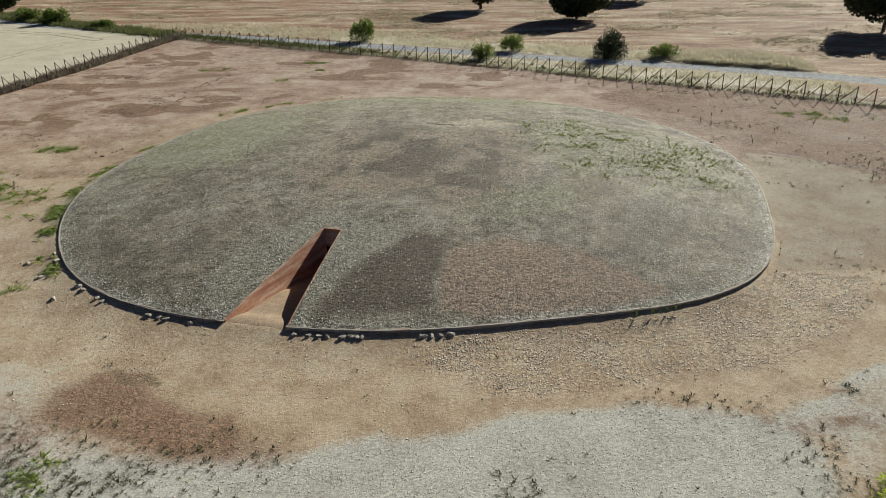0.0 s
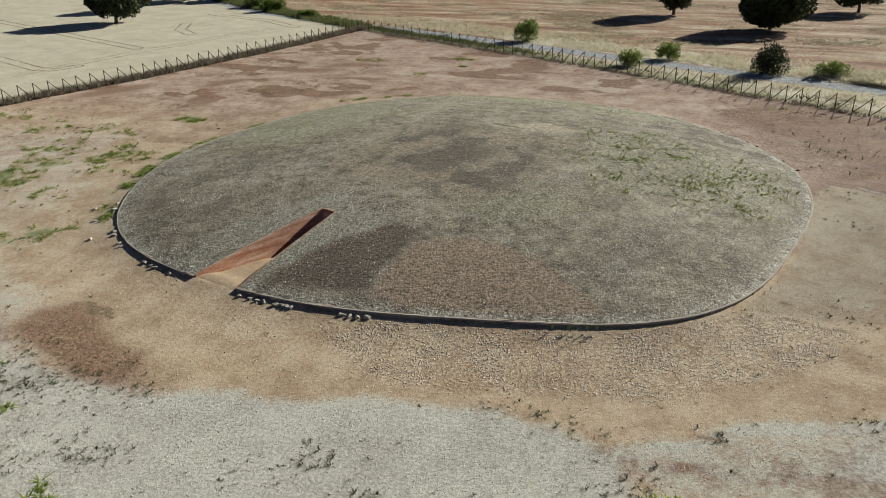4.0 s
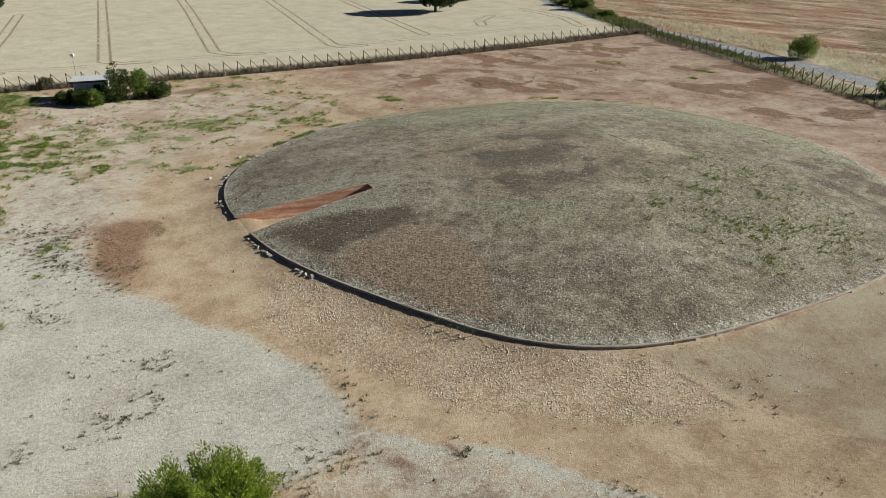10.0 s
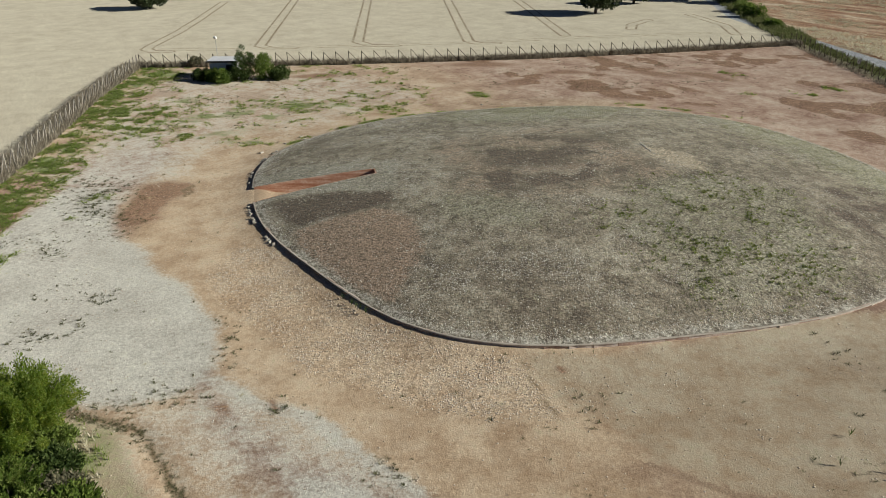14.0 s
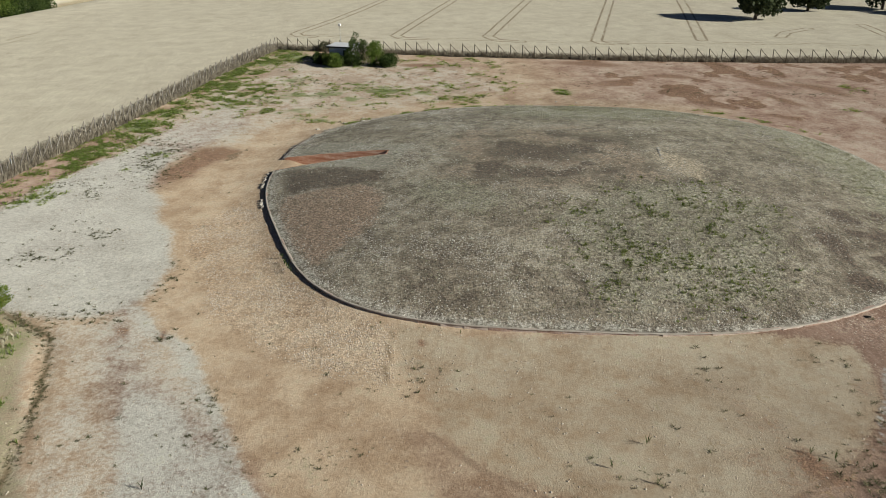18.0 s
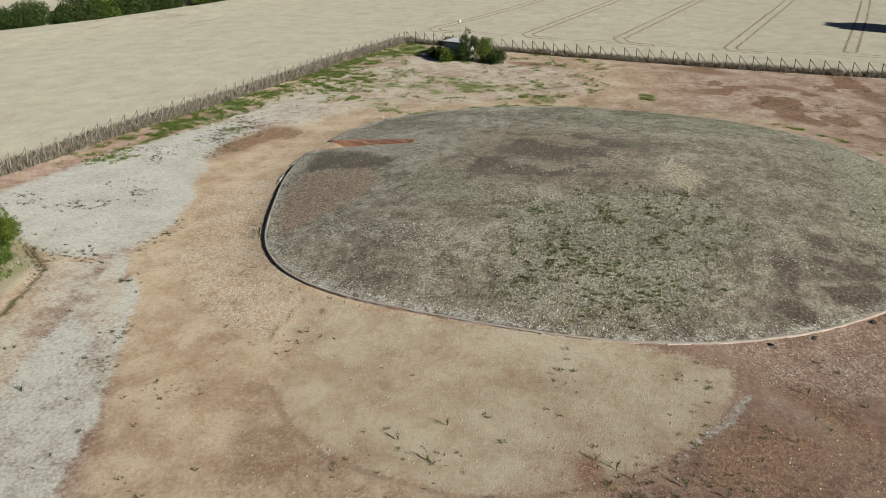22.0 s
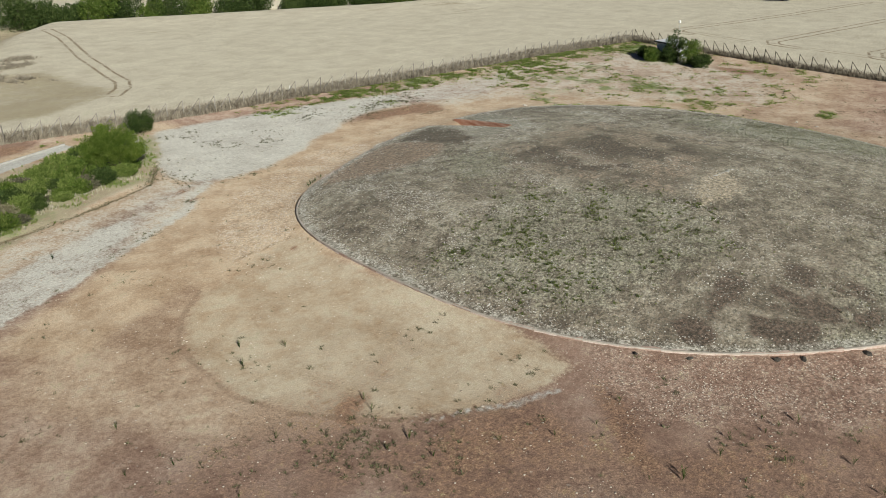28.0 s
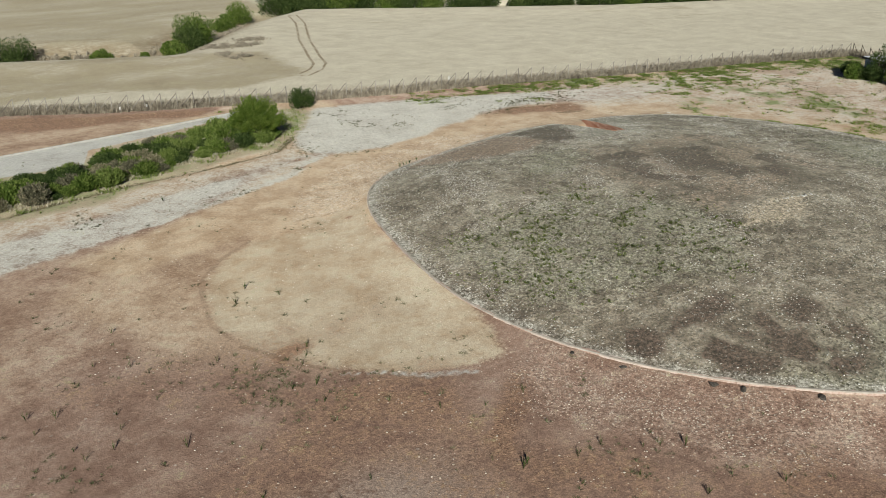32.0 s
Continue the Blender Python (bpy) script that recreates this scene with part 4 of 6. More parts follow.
def mound_marks(x, y, ux, uy, d):
    ex, ey = x + 0.35 * (ux - x), y + 0.35 * (uy - y)
    lumpy = smooth(fbm(x + 5, y, 3.0), -0.14, 0.12)
    earthy = np.maximum.reduce([ramped(area(ex, ey, EARTHY), 0.5, 0.95), ramped(area(ux, uy, CROWN), 0.10, 0.48) - 0.25 * lumpy])
    burnt = np.maximum.reduce([ramped(area(ex, ey, BURNT), 0.55, 0.95) + 0.4 * fbm(x, y, 1.6) - 0.05, ramped(area(ux, uy, CROWN), 0.12, 0.72) * (0.2 + 0.8 * lumpy),
                               0.72 * smooth(blob(ux, uy, -2, 64, 8, 4.0, 55), -0.3, 0.9),
                               ramped(area(ux, uy, CHARRED), 0.16, 0.78) * (0.4 + 0.7 * smooth(fbm(x, y, 1.8), -0.15, 0.15)),
                               0.95 * smooth(blob(ex, ey, 24.0, 80.8, 1.5, 1.0, 40), -0.2, 0.4),
                               0.55 * smooth(blob(ux, uy, -20, 52, 9, 7, 0), -0.1, 0.7) * (0.4 + 0.6 * lumpy),
                               0.5 * smooth(blob(ux, uy, 18.5, 49.5, 5.0, 2.2, 50), -0.1, 0.5) * lumpy, 0.45 * smooth(blob(ux, uy, 13.5, 50.0, 4.5, 1.8, 40), -0.1, 0.5) * lumpy])
    grassy = np.maximum.reduce([ramped(area(ux, uy, WEEDY), 0.12, 0.5), 0.8 * smooth(y + 0.15 * x, 84, 96), 0.55 * smooth(blob(ux, uy, 6, 56, 8, 5, 30), 0, 0.6),
                                0.75 * smooth(blob(ux, uy, -22, 78, 12, 16, 0), -0.1, 0.6)])
    grit = ramped(area(ex, ey, GRIT), 0.6, 0.8)
    bare = ramped(area(ex, ey, BARE), 0.4, 0.8) - 0.15
    edge = 0.5 * smooth(d, -1.6, -0.4)
    return {"earthy": earthy, "burnt": burnt, "grassy": grassy, "grit": grit, "bare": bare, "edge": edge}


for name, w in mound_marks(mx, my, ux, uy, md).items():
    put_attr(mound_mesh, name, w)
mound_mesh.materials.append(M_MOUND)
mound = tagged(new("mound", mound_mesh), "low round burial mound covered in grey gravel and sparse grass", "mound")

# kerb round the mound: short masonry pieces under a thin pale mortar edge
kerb = tagged(new("kerb"), "low pinkish masonry kerb ring round the mound's foot", "kerb", kind="structure")
kerb_meshes = []
for k in range(5):
    bm = bmesh.new()
    bmesh.ops.create_cube(bm, size=1.0, matrix=Matrix.Diagonal((1.478, 0.24, 1.06, 1)))
    bmesh.ops.subdivide_edges(bm, edges=[e for e in bm.edges if abs(e.verts[0].co.x - e.verts[1].co.x) > 1], cuts=2)
    rr = random.Random(k)
    for v in bm.verts:
        v.co += Vector((rr.uniform(-0.006, 0.006), rr.uniform(-0.045, 0.045), rr.uniform(-0.035, 0.035)))
    bmesh.ops.bevel(bm, geom=bm.edges[:], offset=0.03, segments=1, affect="EDGES")
    me = bpy.data.meshes.new("kerb_block")
    bm.to_mesh(me)
    bm.free()
    me.materials.append(M_KERB)
    kerb_meshes.append(me)
fine_th = np.linspace(-math.pi, math.pi, 4000)
px, py = MOUND[0] + rim_radius(fine_th) * np.cos(fine_th), MOUND[1] + rim_radius(fine_th) * np.sin(fine_th)
arc = np.concatenate([[0], np.cumsum(np.hypot(np.diff(px), np.diff(py)))])
count = int(arc[-1] / 1.48)
kr = random.Random(5)
for k in range(count):
    u = (k + 0.5) * arc[-1] / count
    x, y = np.interp(u, arc, px), np.interp(u, arc, py)
    x2, y2 = np.interp(u + 0.1, arc, px), np.interp(u + 0.1, arc, py)
    if in_cut(Vector((x, y, 0))) or math.hypot(x + 11.3, y - 40.9) < 2.2:
        continue
    a = math.degrees(math.atan2(y2 - y, x2 - x))
    ob = new("kerb_block", kerb_meshes[kr.randrange(5)])
    ob.parent = kerb
    x, y = x - 0.18 * (x - MOUND[0]) / 29.5, y - 0.18 * (y - MOUND[1]) / 29.5
    ob.matrix_local = pose(x, y, -0.10 + kr.uniform(-0.035, 0.025), kr.uniform(-1.8, 1.8), kr.uniform(-0.8, 0.8), a + kr.uniform(-0.8, 0.8))


cap_n = 520
cap_th = np.linspace(-math.pi, math.pi, cap_n, endpoint=False)
cr = np.random.default_rng(8)
cap_rows = []
for off, dz in ((0.10, -0.045), (0.115, 0.0), (0.06, 0.014), (-0.02, 0.008), (-0.22, -0.03)):
    rad = rim_radius(cap_th) - 0.11 + off + cr.normal(0, 0.014, cap_n)
    cap_rows.append(np.column_stack([MOUND[0] + rad * np.cos(cap_th), MOUND[1] + rad * np.sin(cap_th), 0.435 + dz + cr.normal(0, 0.008, cap_n)]))
cap_faces = []
for q in range(4):
    for k in range(cap_n):
        k2 = (k + 1) % cap_n
        p0 = cap_rows[0][k]
        if math.hypot(p0[0] + 11.35, p0[1] - 40.85) < 2.0:
            continue
        cap_faces.append((q * cap_n + k, q * cap_n + k2, (q + 1) * cap_n + k2, (q + 1) * cap_n + k))
cap_mesh = np_mesh("mortar_cap", np.concatenate(cap_rows), np.array(cap_faces))
smooth_mesh(cap_mesh)
part("mortar_cap", cap_mesh, M_CAP, kerb, "pale rough mortar edge along the kerb's top")


def wall_bm(a, b2, top_a, top_b, low_a, low_b, thick, cuts=14, follow=None, batter=0.0):
    """An upright wall from a to b2, its top following the mound."""
    bm = bmesh.new()
    d = (b2 - a).normalized()
    out = Vector((d.y, -d.x, 0)) * thick
    rows = []
    for k in range(cuts + 1):
        t = k / cuts
        p = a.lerp(b2, t)
        top = follow(p) if follow else top_a + (top_b - top_a) * t
        low = low_a + (low_b - low_a) * t
        lean = out.normalized() * (-batter * (top - low))
        mid = p + lean * 0.5 + Vector((0, 0, (top + low) / 2))
        rows.append([bm.verts.new(q) for q in (p + lean + Vector((0, 0, low)), mid, p + Vector((0, 0, top)), p + out + Vector((0, 0, top)), p + out + Vector((0, 0, low)))])
    for r0, r1 in zip(rows, rows[1:]):
        for q in range(5):
            bm.faces.new((r0[q], r1[q], r1[(q + 1) % 5], r0[(q + 1) % 5]))
    bm.faces.new(rows[0])
    bm.faces.new(rows[-1][::-1])
    bmesh.ops.recalc_face_normals(bm, faces=bm.faces[:])
    return bm


def cut_top(p):
    return max(0.36, float(mound_height(np.array([p.x]), np.array([p.y]))[0])) + 0.012


ENT = tagged(new("entrance_passage"), "sunken sand-floored entrance passage with terracotta plastered walls", "entrance", kind="structure")
part("passage_wall", wall_bm(CUT_BL, CUT_FL.lerp(CUT_BL, 0.03), 0, 0, -2.2, -2.2, 0.05, follow=cut_top, batter=0.05), M_PLASTER, ENT, "sunlit terracotta plastered wall")
part("passage_wall", wall_bm(CUT_FR.lerp(CUT_BR, 0.045), CUT_BR, 0, 0, -2.2, -2.2, 0.05, follow=cut_top), M_PLASTER, ENT, "terracotta plastered wall")
mid = CUT_BL.lerp(CUT_BR, 0.5)
along = (CUT_BR - CUT_BL).normalized()
inward = Vector((-along.y, along.x, 0))
part("lintel_wall", wall_bm(CUT_BR + along * 0.05, CUT_BL - along * 0.05, 0, 0, 0.75, 0.75, 0.12, 4, follow=cut_top), M_PLASTER, ENT)
gate_pose = Matrix.Translation(mid + inward * -0.0 + Vector((0, 0, -1.72))) @ pose(0, 0, 0, 0, 0, math.degrees(math.atan2(along.y, along.x)))
gate = part("gate", box_bm(1.2, 0.05, 2.52, 0.01), M_STEEL, ENT, "dark steel gate at the chamber's mouth")
gate.matrix_local = gate_pose @ Matrix.Translation((0, 0.14, 0))
for k in range(7):
    bar = part("gate_bar", box_bm(0.04, 0.04, 2.4, 0.008), M_STEEL, gate)
    bar.matrix_local = pose(-0.5 + k / 6.0, -0.05, 0.05)
bm = bmesh.new()
rows = []
for k in range(25):
    t = k / 24
    a, b2 = CUT_FL.lerp(CUT_BL, t), CUT_FR.lerp(CUT_BR, t)
    if k == 0:
        a, b2 = a + (CUT_FL - CUT_BL).normalized() * 0.3, b2 + (CUT_FR - CUT_BR).normalized() * 0.3
    sill = 0.5 * gz(a.x, a.y) + 0.5 * gz(b2.x, b2.y) + (0.015 if k else -0.05)
    fall = float(smooth(np.array(t), 0.08, 0.22))
    z = sill if k < 3 else (1 - fall) * sill + fall * (0.1 - 0.55 * t - 1.0 * max(0.0, t - 0.5))
    rows.append([bm.verts.new(a.lerp(b2, q / 6) + Vector((0, 0, z + 0.012 * rng.normal() * (3 < k < 24)))) for q in range(7)])
for r0, r1 in zip(rows, rows[1:]):
    for q in range(6):
        bm.faces.new((r0[q], r0[q + 1], r1[q + 1], r1[q]))
floor_part = part("passage_floor", bm, M_GROUND, ENT, "pale packed sand floor sloping down")
put_attr(floor_part.data, "sand", np.full(len(floor_part.data.vertices), 1.0))
smooth_mesh(floor_part.data)

# ---- fences: round posts, each with one slanting brace ----
bm = bmesh.new()
tube(bm, [(0, 0, -0.2), (0.01, 0, 1.0), (0, 0.01, 2.15)], [0.065, 0.06, 0.055], 8)
post_mesh = bpy.data.meshes.new("post")
bm.to_mesh(post_mesh)
bm.free()
bm = bmesh.new()
tube(bm, [(0.04, 0, 2.05), (0.95, 0.015, 1.05), (1.86, 0, 0.12)], [0.045, 0.045, 0.045], 8)
brace_mesh = bpy.data.meshes.new("brace")
bm.to_mesh(brace_mesh)
bm.free()


def fence(line, name_label, flip, mat):
    root = tagged(new("fence"), name_label, "fence")
    pm, bmh = post_mesh.copy(), brace_mesh.copy()
    for me in (pm, bmh):
        me.materials.append(mat)
    fr = random.Random(len(line))
    L = np.array(line)
    arc = np.concatenate([[0], np.cumsum(np.hypot(*np.diff(L, axis=0).T))])
    u = 0.3
    while u < arc[-1] - 0.3:
        x, y = np.interp(u, arc, L[:, 0]), np.interp(u, arc, L[:, 1])
        x2, y2 = np.interp(u + 0.3, arc, L[:, 0]), np.interp(u + 0.3, arc, L[:, 1])
        a = math.degrees(math.atan2(y2 - y, x2 - x)) + (180 if flip else 0)
        z = gz(x, y) + fr.uniform(-0.08, 0.04)
        for nm, me in (("post", pm), ("brace", bmh)):
            ob = new(nm, me)
            ob.parent = root
            ob.matrix_local = pose(x, y, z, fr.uniform(-1.5, 1.5), fr.uniform(-1.5, 1.5), a + fr.uniform(-2, 2))
        u += 2.0 + fr.uniform(-0.1, 0.1)
    return root


fence(FENCE_WEST, "dark wooden fence of braced posts along the wheat field", False, M_WOOD_BACKLIT)
fence(FENCE_NORTH, "dark wooden fence of braced posts beside the asphalt lane", True, M_WOOD_BACKLIT)
fence(FENCE_SOUTH, "grey wooden fence of braced posts with dry grass at its foot", False, M_GREYWOOD_SUNLIT)


# ---- trees and shrubs ----
def crown_mesh(name, blobs, n, leaf, mat, seed, flat=1.0, wide=0.36):
    """Leaves on the skins of many small lumps, with gaps between."""
    r = np.random.default_rng(seed)
    w = np.array([b[3] ** 2 for b in blobs])
    pick = r.choice(len(blobs), n, p=w / w.sum())
    B = np.array(blobs)[pick]
    d = r.normal(size=(n, 3))
    d /= np.linalg.norm(d, axis=1)[:, None]
    rad = B[:, 3] * (1.06 - 0.5 * r.random(n) ** 2.2)
    P = B[:, :3] + d * rad[:, None] * np.array([1, 1, flat])
    nrm = d + 0.8 * r.normal(size=(n, 3))
    nrm /= np.linalg.norm(nrm, axis=1)[:, None]
    t = d * 0.9 + np.array([0, 0, 0.45]) + 0.65 * r.normal(size=(n, 3))
    t /= np.linalg.norm(t, axis=1)[:, None]
    q = np.cross(nrm, t)
    q /= np.linalg.norm(q, axis=1)[:, None] + 1e-6
    L = leaf * r.uniform(0.6, 1.35, (n, 1))
    V = np.stack([P - t * L, P + q * L * wide, P + t * L, P - q * L * wide], 1).reshape(-1, 3)
    V[:, 2] = np.maximum(V[:, 2], 0.02)
    k = np.arange(n)[:, None] * 4
    F = np.concatenate([k + np.array([[0, 1, 2]]), k + np.array([[0, 2, 3]])])
    me = np_mesh(name, V, F)
    me.materials.append(mat)
    return me


def lumps(w, d, h, low, n, size, seed):
    """Lump centres filling a rounded crown w by d, from low to h above the ground."""
    r = np.random.default_rng(seed)
    out = []
    while len(out) < n:
        p = r.uniform(-1, 1, 3)
        if np.linalg.norm(p) > 1 or (np.linalg.norm(p) < 0.45 and r.random() < 0.6):
            continue
        sz = size * r.uniform(0.6, 1.25)
        out.append((p[0] * (w / 2 - sz * 0.6), p[1] * (d / 2 - sz * 0.6), low + (p[2] * 0.5 + 0.5) * (h - low - sz * 0.6) + 0.1 * sz, sz))
    return out


def tree(label, x, y, h, w, seed, leaves=5200, leaf=0.28, mat=None, trunk=0.3):
    root = tagged(new("tree"), label, "tree")
    root.location = (x, y, gz(x, y) - 0.05)
    r = random.Random(seed)
    bm = bmesh.new()
    top = h * 0.34
    tube(bm, [(0, 0, -0.2), (0.08, 0.05, top * 0.5), (0.15 * r.uniform(-1, 1), 0.1, top)], [trunk * 1.25, trunk, trunk * 0.8], 9)
    for k in range(6):
        a = k * 1.05 + r.uniform(-0.3, 0.3)
        e = w * r.uniform(0.22, 0.36)
        tube(bm, [(0, 0.05, top * 0.85), (math.cos(a) * e * 0.5, math.sin(a) * e * 0.5, top * 1.35), (math.cos(a) * e, math.sin(a) * e, h * r.uniform(0.6, 0.82))], [trunk * 0.6, trunk * 0.4, trunk * 0.12], 6)
    part("trunk", bm, M_BARK, root)
    part("crown", crown_mesh("crown", lumps(w, w * 0.92, h, h * 0.27, 34, w * 0.16, seed), int(leaves * 1.3), leaf * 1.25, mat or M_OAK, seed, 1.0, 0.62), mat or M_OAK, root)
    return root


def shrub(label, x, y, w, d, h, seed, mat, leaves=2200, leaf=0.13, group="", turn=0.0, n=22, spiky=0, lump=0.22):
    root = tagged(new("shrub"), label, "shrub", group)
    root.matrix_world = pose(x, y, gz(x, y) - 0.03, 0, 0, turn)
    r = random.Random(seed)
    bm = bmesh.new()
    for k in range(7):
        a = k * 0.9 + r.uniform(-0.3, 0.3)
        e = 0.28 * min(w, d) * r.uniform(0.6, 1.1)
        tube(bm, [(0.06 * math.cos(a), 0.06 * math.sin(a), -0.1), (math.cos(a) * e * 0.5, math.sin(a) * e * 0.5, h * 0.4), (math.cos(a) * e, math.sin(a) * e, h * 0.8)], [0.05, 0.035, 0.012], 5)
    part("stems", bm, M_BARK, root)
    B = lumps(w, d, h, 0.1, n, min(w, d, 1.6 * h) * lump, seed)
    rr = np.random.default_rng(seed)
    for k in range(spiky):
        a, e = rr.uniform(0, 6.28), rr.random() ** 0.5
        B.append((math.cos(a) * e * w * 0.42, math.sin(a) * e * d * 0.42, h * rr.uniform(0.6, 1.05) * (1 - 0.4 * e * e), 0.07 * min(w, d)))
    part("crown", crown_mesh("crown", B, leaves, leaf, mat, seed), mat, root)
    return root


def spray_mesh(w, h, stems, seed, mat, leaf=0.10, per=9):
    """Upright leafy shoots fanning out of one root, each set with narrow leaves."""
    r = np.random.default_rng(seed)
    a, e = r.uniform(0, 2 * math.pi, stems), r.random(stems) ** 0.6
    tip = np.stack([np.cos(a) * e * w * 0.5, np.sin(a) * e * w * 0.5, h * (1.08 - 0.5 * e ** 2.2) * r.uniform(0.55, 1.2, stems)], 1)
    foot = tip * np.array([0.45, 0.45, 0.0])
    t = r.random((stems, per)) ** 0.6
    P = (foot[:, None] + (tip - foot)[:, None] * t[..., None] + r.normal(0, 0.03, (stems, per, 3))).reshape(-1, 3)
    ax = np.repeat((tip - foot) / np.linalg.norm(tip - foot, axis=1)[:, None], per, 0) + 0.42 * r.normal(size=(stems * per, 3))
    ax /= np.linalg.norm(ax, axis=1)[:, None]
    sd = np.cross(ax, r.normal(size=ax.shape))
    sd /= np.linalg.norm(sd, axis=1)[:, None]
    L = leaf * r.uniform(0.7, 1.6, (len(P), 1))
    V = np.stack([P - ax * L, P + sd * L * 0.3, P + ax * L, P - sd * L * 0.3], 1).reshape(-1, 3)
    V[:, 2] = np.maximum(V[:, 2], 0.01)
    k = np.arange(len(P))[:, None] * 4
    me = np_mesh("crown", V, np.concatenate([k + np.array([[0, 1, 2]]), k + np.array([[0, 2, 3]])]))
    me.materials.append(mat)
    return me


def plume_mesh(w, d, h, plumes, per, seed, mat, leaf=0.09):
    """A big bush of many feathery plumes that lean outwards, with dark gaps between them."""
    r = np.random.default_rng(seed)
    a, e = r.uniform(0, 2 * math.pi, plumes), r.random(plumes) ** 0.55
    lift = np.sqrt(np.maximum(0.0, 1 - 0.85 * e ** 2.4))
    top = np.stack([np.cos(a) * e * w * 0.5, np.sin(a) * e * d * 0.5, h * lift * r.uniform(0.78, 1.06, plumes)], 1)
    lean = np.stack([np.cos(a) * e, np.sin(a) * e, 0.55 + 0.6 * (1 - e)], 1) + 0.22 * r.normal(size=(plumes, 3))
    lean /= np.linalg.norm(lean, axis=1)[:, None]
    size = r.uniform(0.55, 1.25, plumes) * 0.17 * min(w, d)
    t = r.random((plumes, per)) ** 0.75
    fat = np.sqrt(t * (1 - t) + 0.05)[..., None]
    off = r.normal(size=(plumes, per, 3))
    off /= np.linalg.norm(off, axis=2)[..., None]
    P = top[:, None] - lean[:, None] * (t[..., None] * 1.9 * size[:, None, None]) + off * fat * 0.75 * size[:, None, None] * r.uniform(0.6, 1.0, (plumes, per, 1))
    ax = lean[:, None] * 0.9 + off * 0.75 + 0.35 * r.normal(size=off.shape)
    ax /= np.linalg.norm(ax, axis=2)[..., None]
    P, ax = P.reshape(-1, 3), ax.reshape(-1, 3)
    sd = np.cross(ax, r.normal(size=ax.shape))
    sd /= np.linalg.norm(sd, axis=1)[:, None]
    L = leaf * r.uniform(0.6, 1.5, (len(P), 1))
    V = np.stack([P - ax * L, P + sd * L * 0.34, P + ax * L, P - sd * L * 0.34], 1).reshape(-1, 3)
    V[:, 2] = np.maximum(V[:, 2], 0.01)
    k = np.arange(len(P))[:, None] * 4
    me = np_mesh("crown", V, np.concatenate([k + np.array([[0, 1, 2]]), k + np.array([[0, 2, 3]])]))
    me.materials.append(mat)
    return me


def plume_bush(label, x, y, w, d, h, seed, mat, plumes, per, group, turn=0.0, leaf=0.09):
    root = tagged(new("shrub"), label, "shrub", group)
    root.matrix_world = pose(x, y, gz(x, y) - 0.03, 0, 0, turn)
    r = random.Random(seed)
    bm = bmesh.new()
    for k in range(9):
        a, e = k * 0.7 + r.uniform(-0.2, 0.2), 0.32 * min(w, d) * r.uniform(0.5, 1.1)
        tube(bm, [(0.08 * math.cos(a), 0.08 * math.sin(a), -0.1), (math.cos(a) * e * 0.5, math.sin(a) * e * 0.5, h * 0.4), (math.cos(a) * e, math.sin(a) * e, h * 0.75)], [0.06, 0.04, 0.014], 5)
    part("stems", bm, M_BARK, root)
    part("crown", plume_mesh(w, d, h, plumes, per, seed, mat, leaf), mat, root)
    return root


def bushlet(label, seed, mat, group, w=2.4, h=1.5, stems=420):
    root = tagged(new("shrub"), label, "shrub", group)
    bm = bmesh.new()
    for k in range(6):
        tube(bm, [(0.05 * math.cos(k), 0.05 * math.sin(k), -0.1), (0.25 * math.cos(k), 0.25 * math.sin(k), 0.4 * h), (0.5 * math.cos(k), 0.5 * math.sin(k), 0.72 * h)], [0.03, 0.02, 0.008], 4)
    part("stems", bm, M_BARK, root)
    part("crown", spray_mesh(w, h, stems, seed, mat), mat, root)
    return root


# oaks in the fields
tree("dark holm oak with a broad crown in the stubble field", 27.5, 167.3, 9.5, 13.5, 1, 11000)
tree("dark holm oak with a broad crown in the stubble field", 8.7, 183.6, 9.4, 12.0, 2, 9000)
tree("large dark holm oak at the edge of the stubble field", 80.5, 149.0, 12.0, 17.0, 3, 16000)
tree("dark holm oak with a broad crown in the stubble field", 46.0, 196.0, 7.0, 10.0, 4, 4000)
tree("dark holm oak with a visible trunk standing in ripe wheat", -100.5, 140.8, 8.0, 12.0, 5, 8000, trunk=0.32)
tree("dark holm oak standing in ripe wheat", -111.5, 160.0, 6.5, 9.5, 6, 5000)
tree("dark holm oak standing in ripe wheat", -110.0, 178.0, 7.0, 10.5, 7, 5000)
tree("dark holm oak standing in ripe wheat", -98.0, 184.0, 6.5, 9.0, 8, 4000)
tree("rounded dark oak standing in ripe wheat", -166.0, 50.0, 6.5, 11.0, 9, 5500)
tree("rounded dark oak standing in ripe wheat", -183.0, 66.0, 5.5, 9.0, 10, 4000)
tree("rounded dark oak standing in ripe wheat", -193.0, 52.0, 5.5, 9.0, 12, 4000)
# shrubs beside the lane
lane = "shrubs beside the lane"
shrub("bright green bush beside the lane", -13.6, 143.0, 5.2, 4.6, 3.6, 21, M_SHRUB_LIGHT, 2600, 0.2, lane, spiky=8)
shrub("light green bush in dry grass beside the lane", 6.2, 125.6, 4.0, 3.4, 2.4, 22, M_SHRUB_LIGHT, 1800, 0.18, lane, spiky=10)
shrub("light green bush in dry grass beside the lane", 11.6, 132.5, 4.2, 3.4, 2.8, 23, M_SHRUB_LIGHT, 1900, 0.18, lane, spiky=10)
shrub("dense dark rounded bush beside the lane", 26.2, 125.6, 5.4, 5.2, 4.2, 24, M_OAK, 3800, 0.2, lane, n=30)
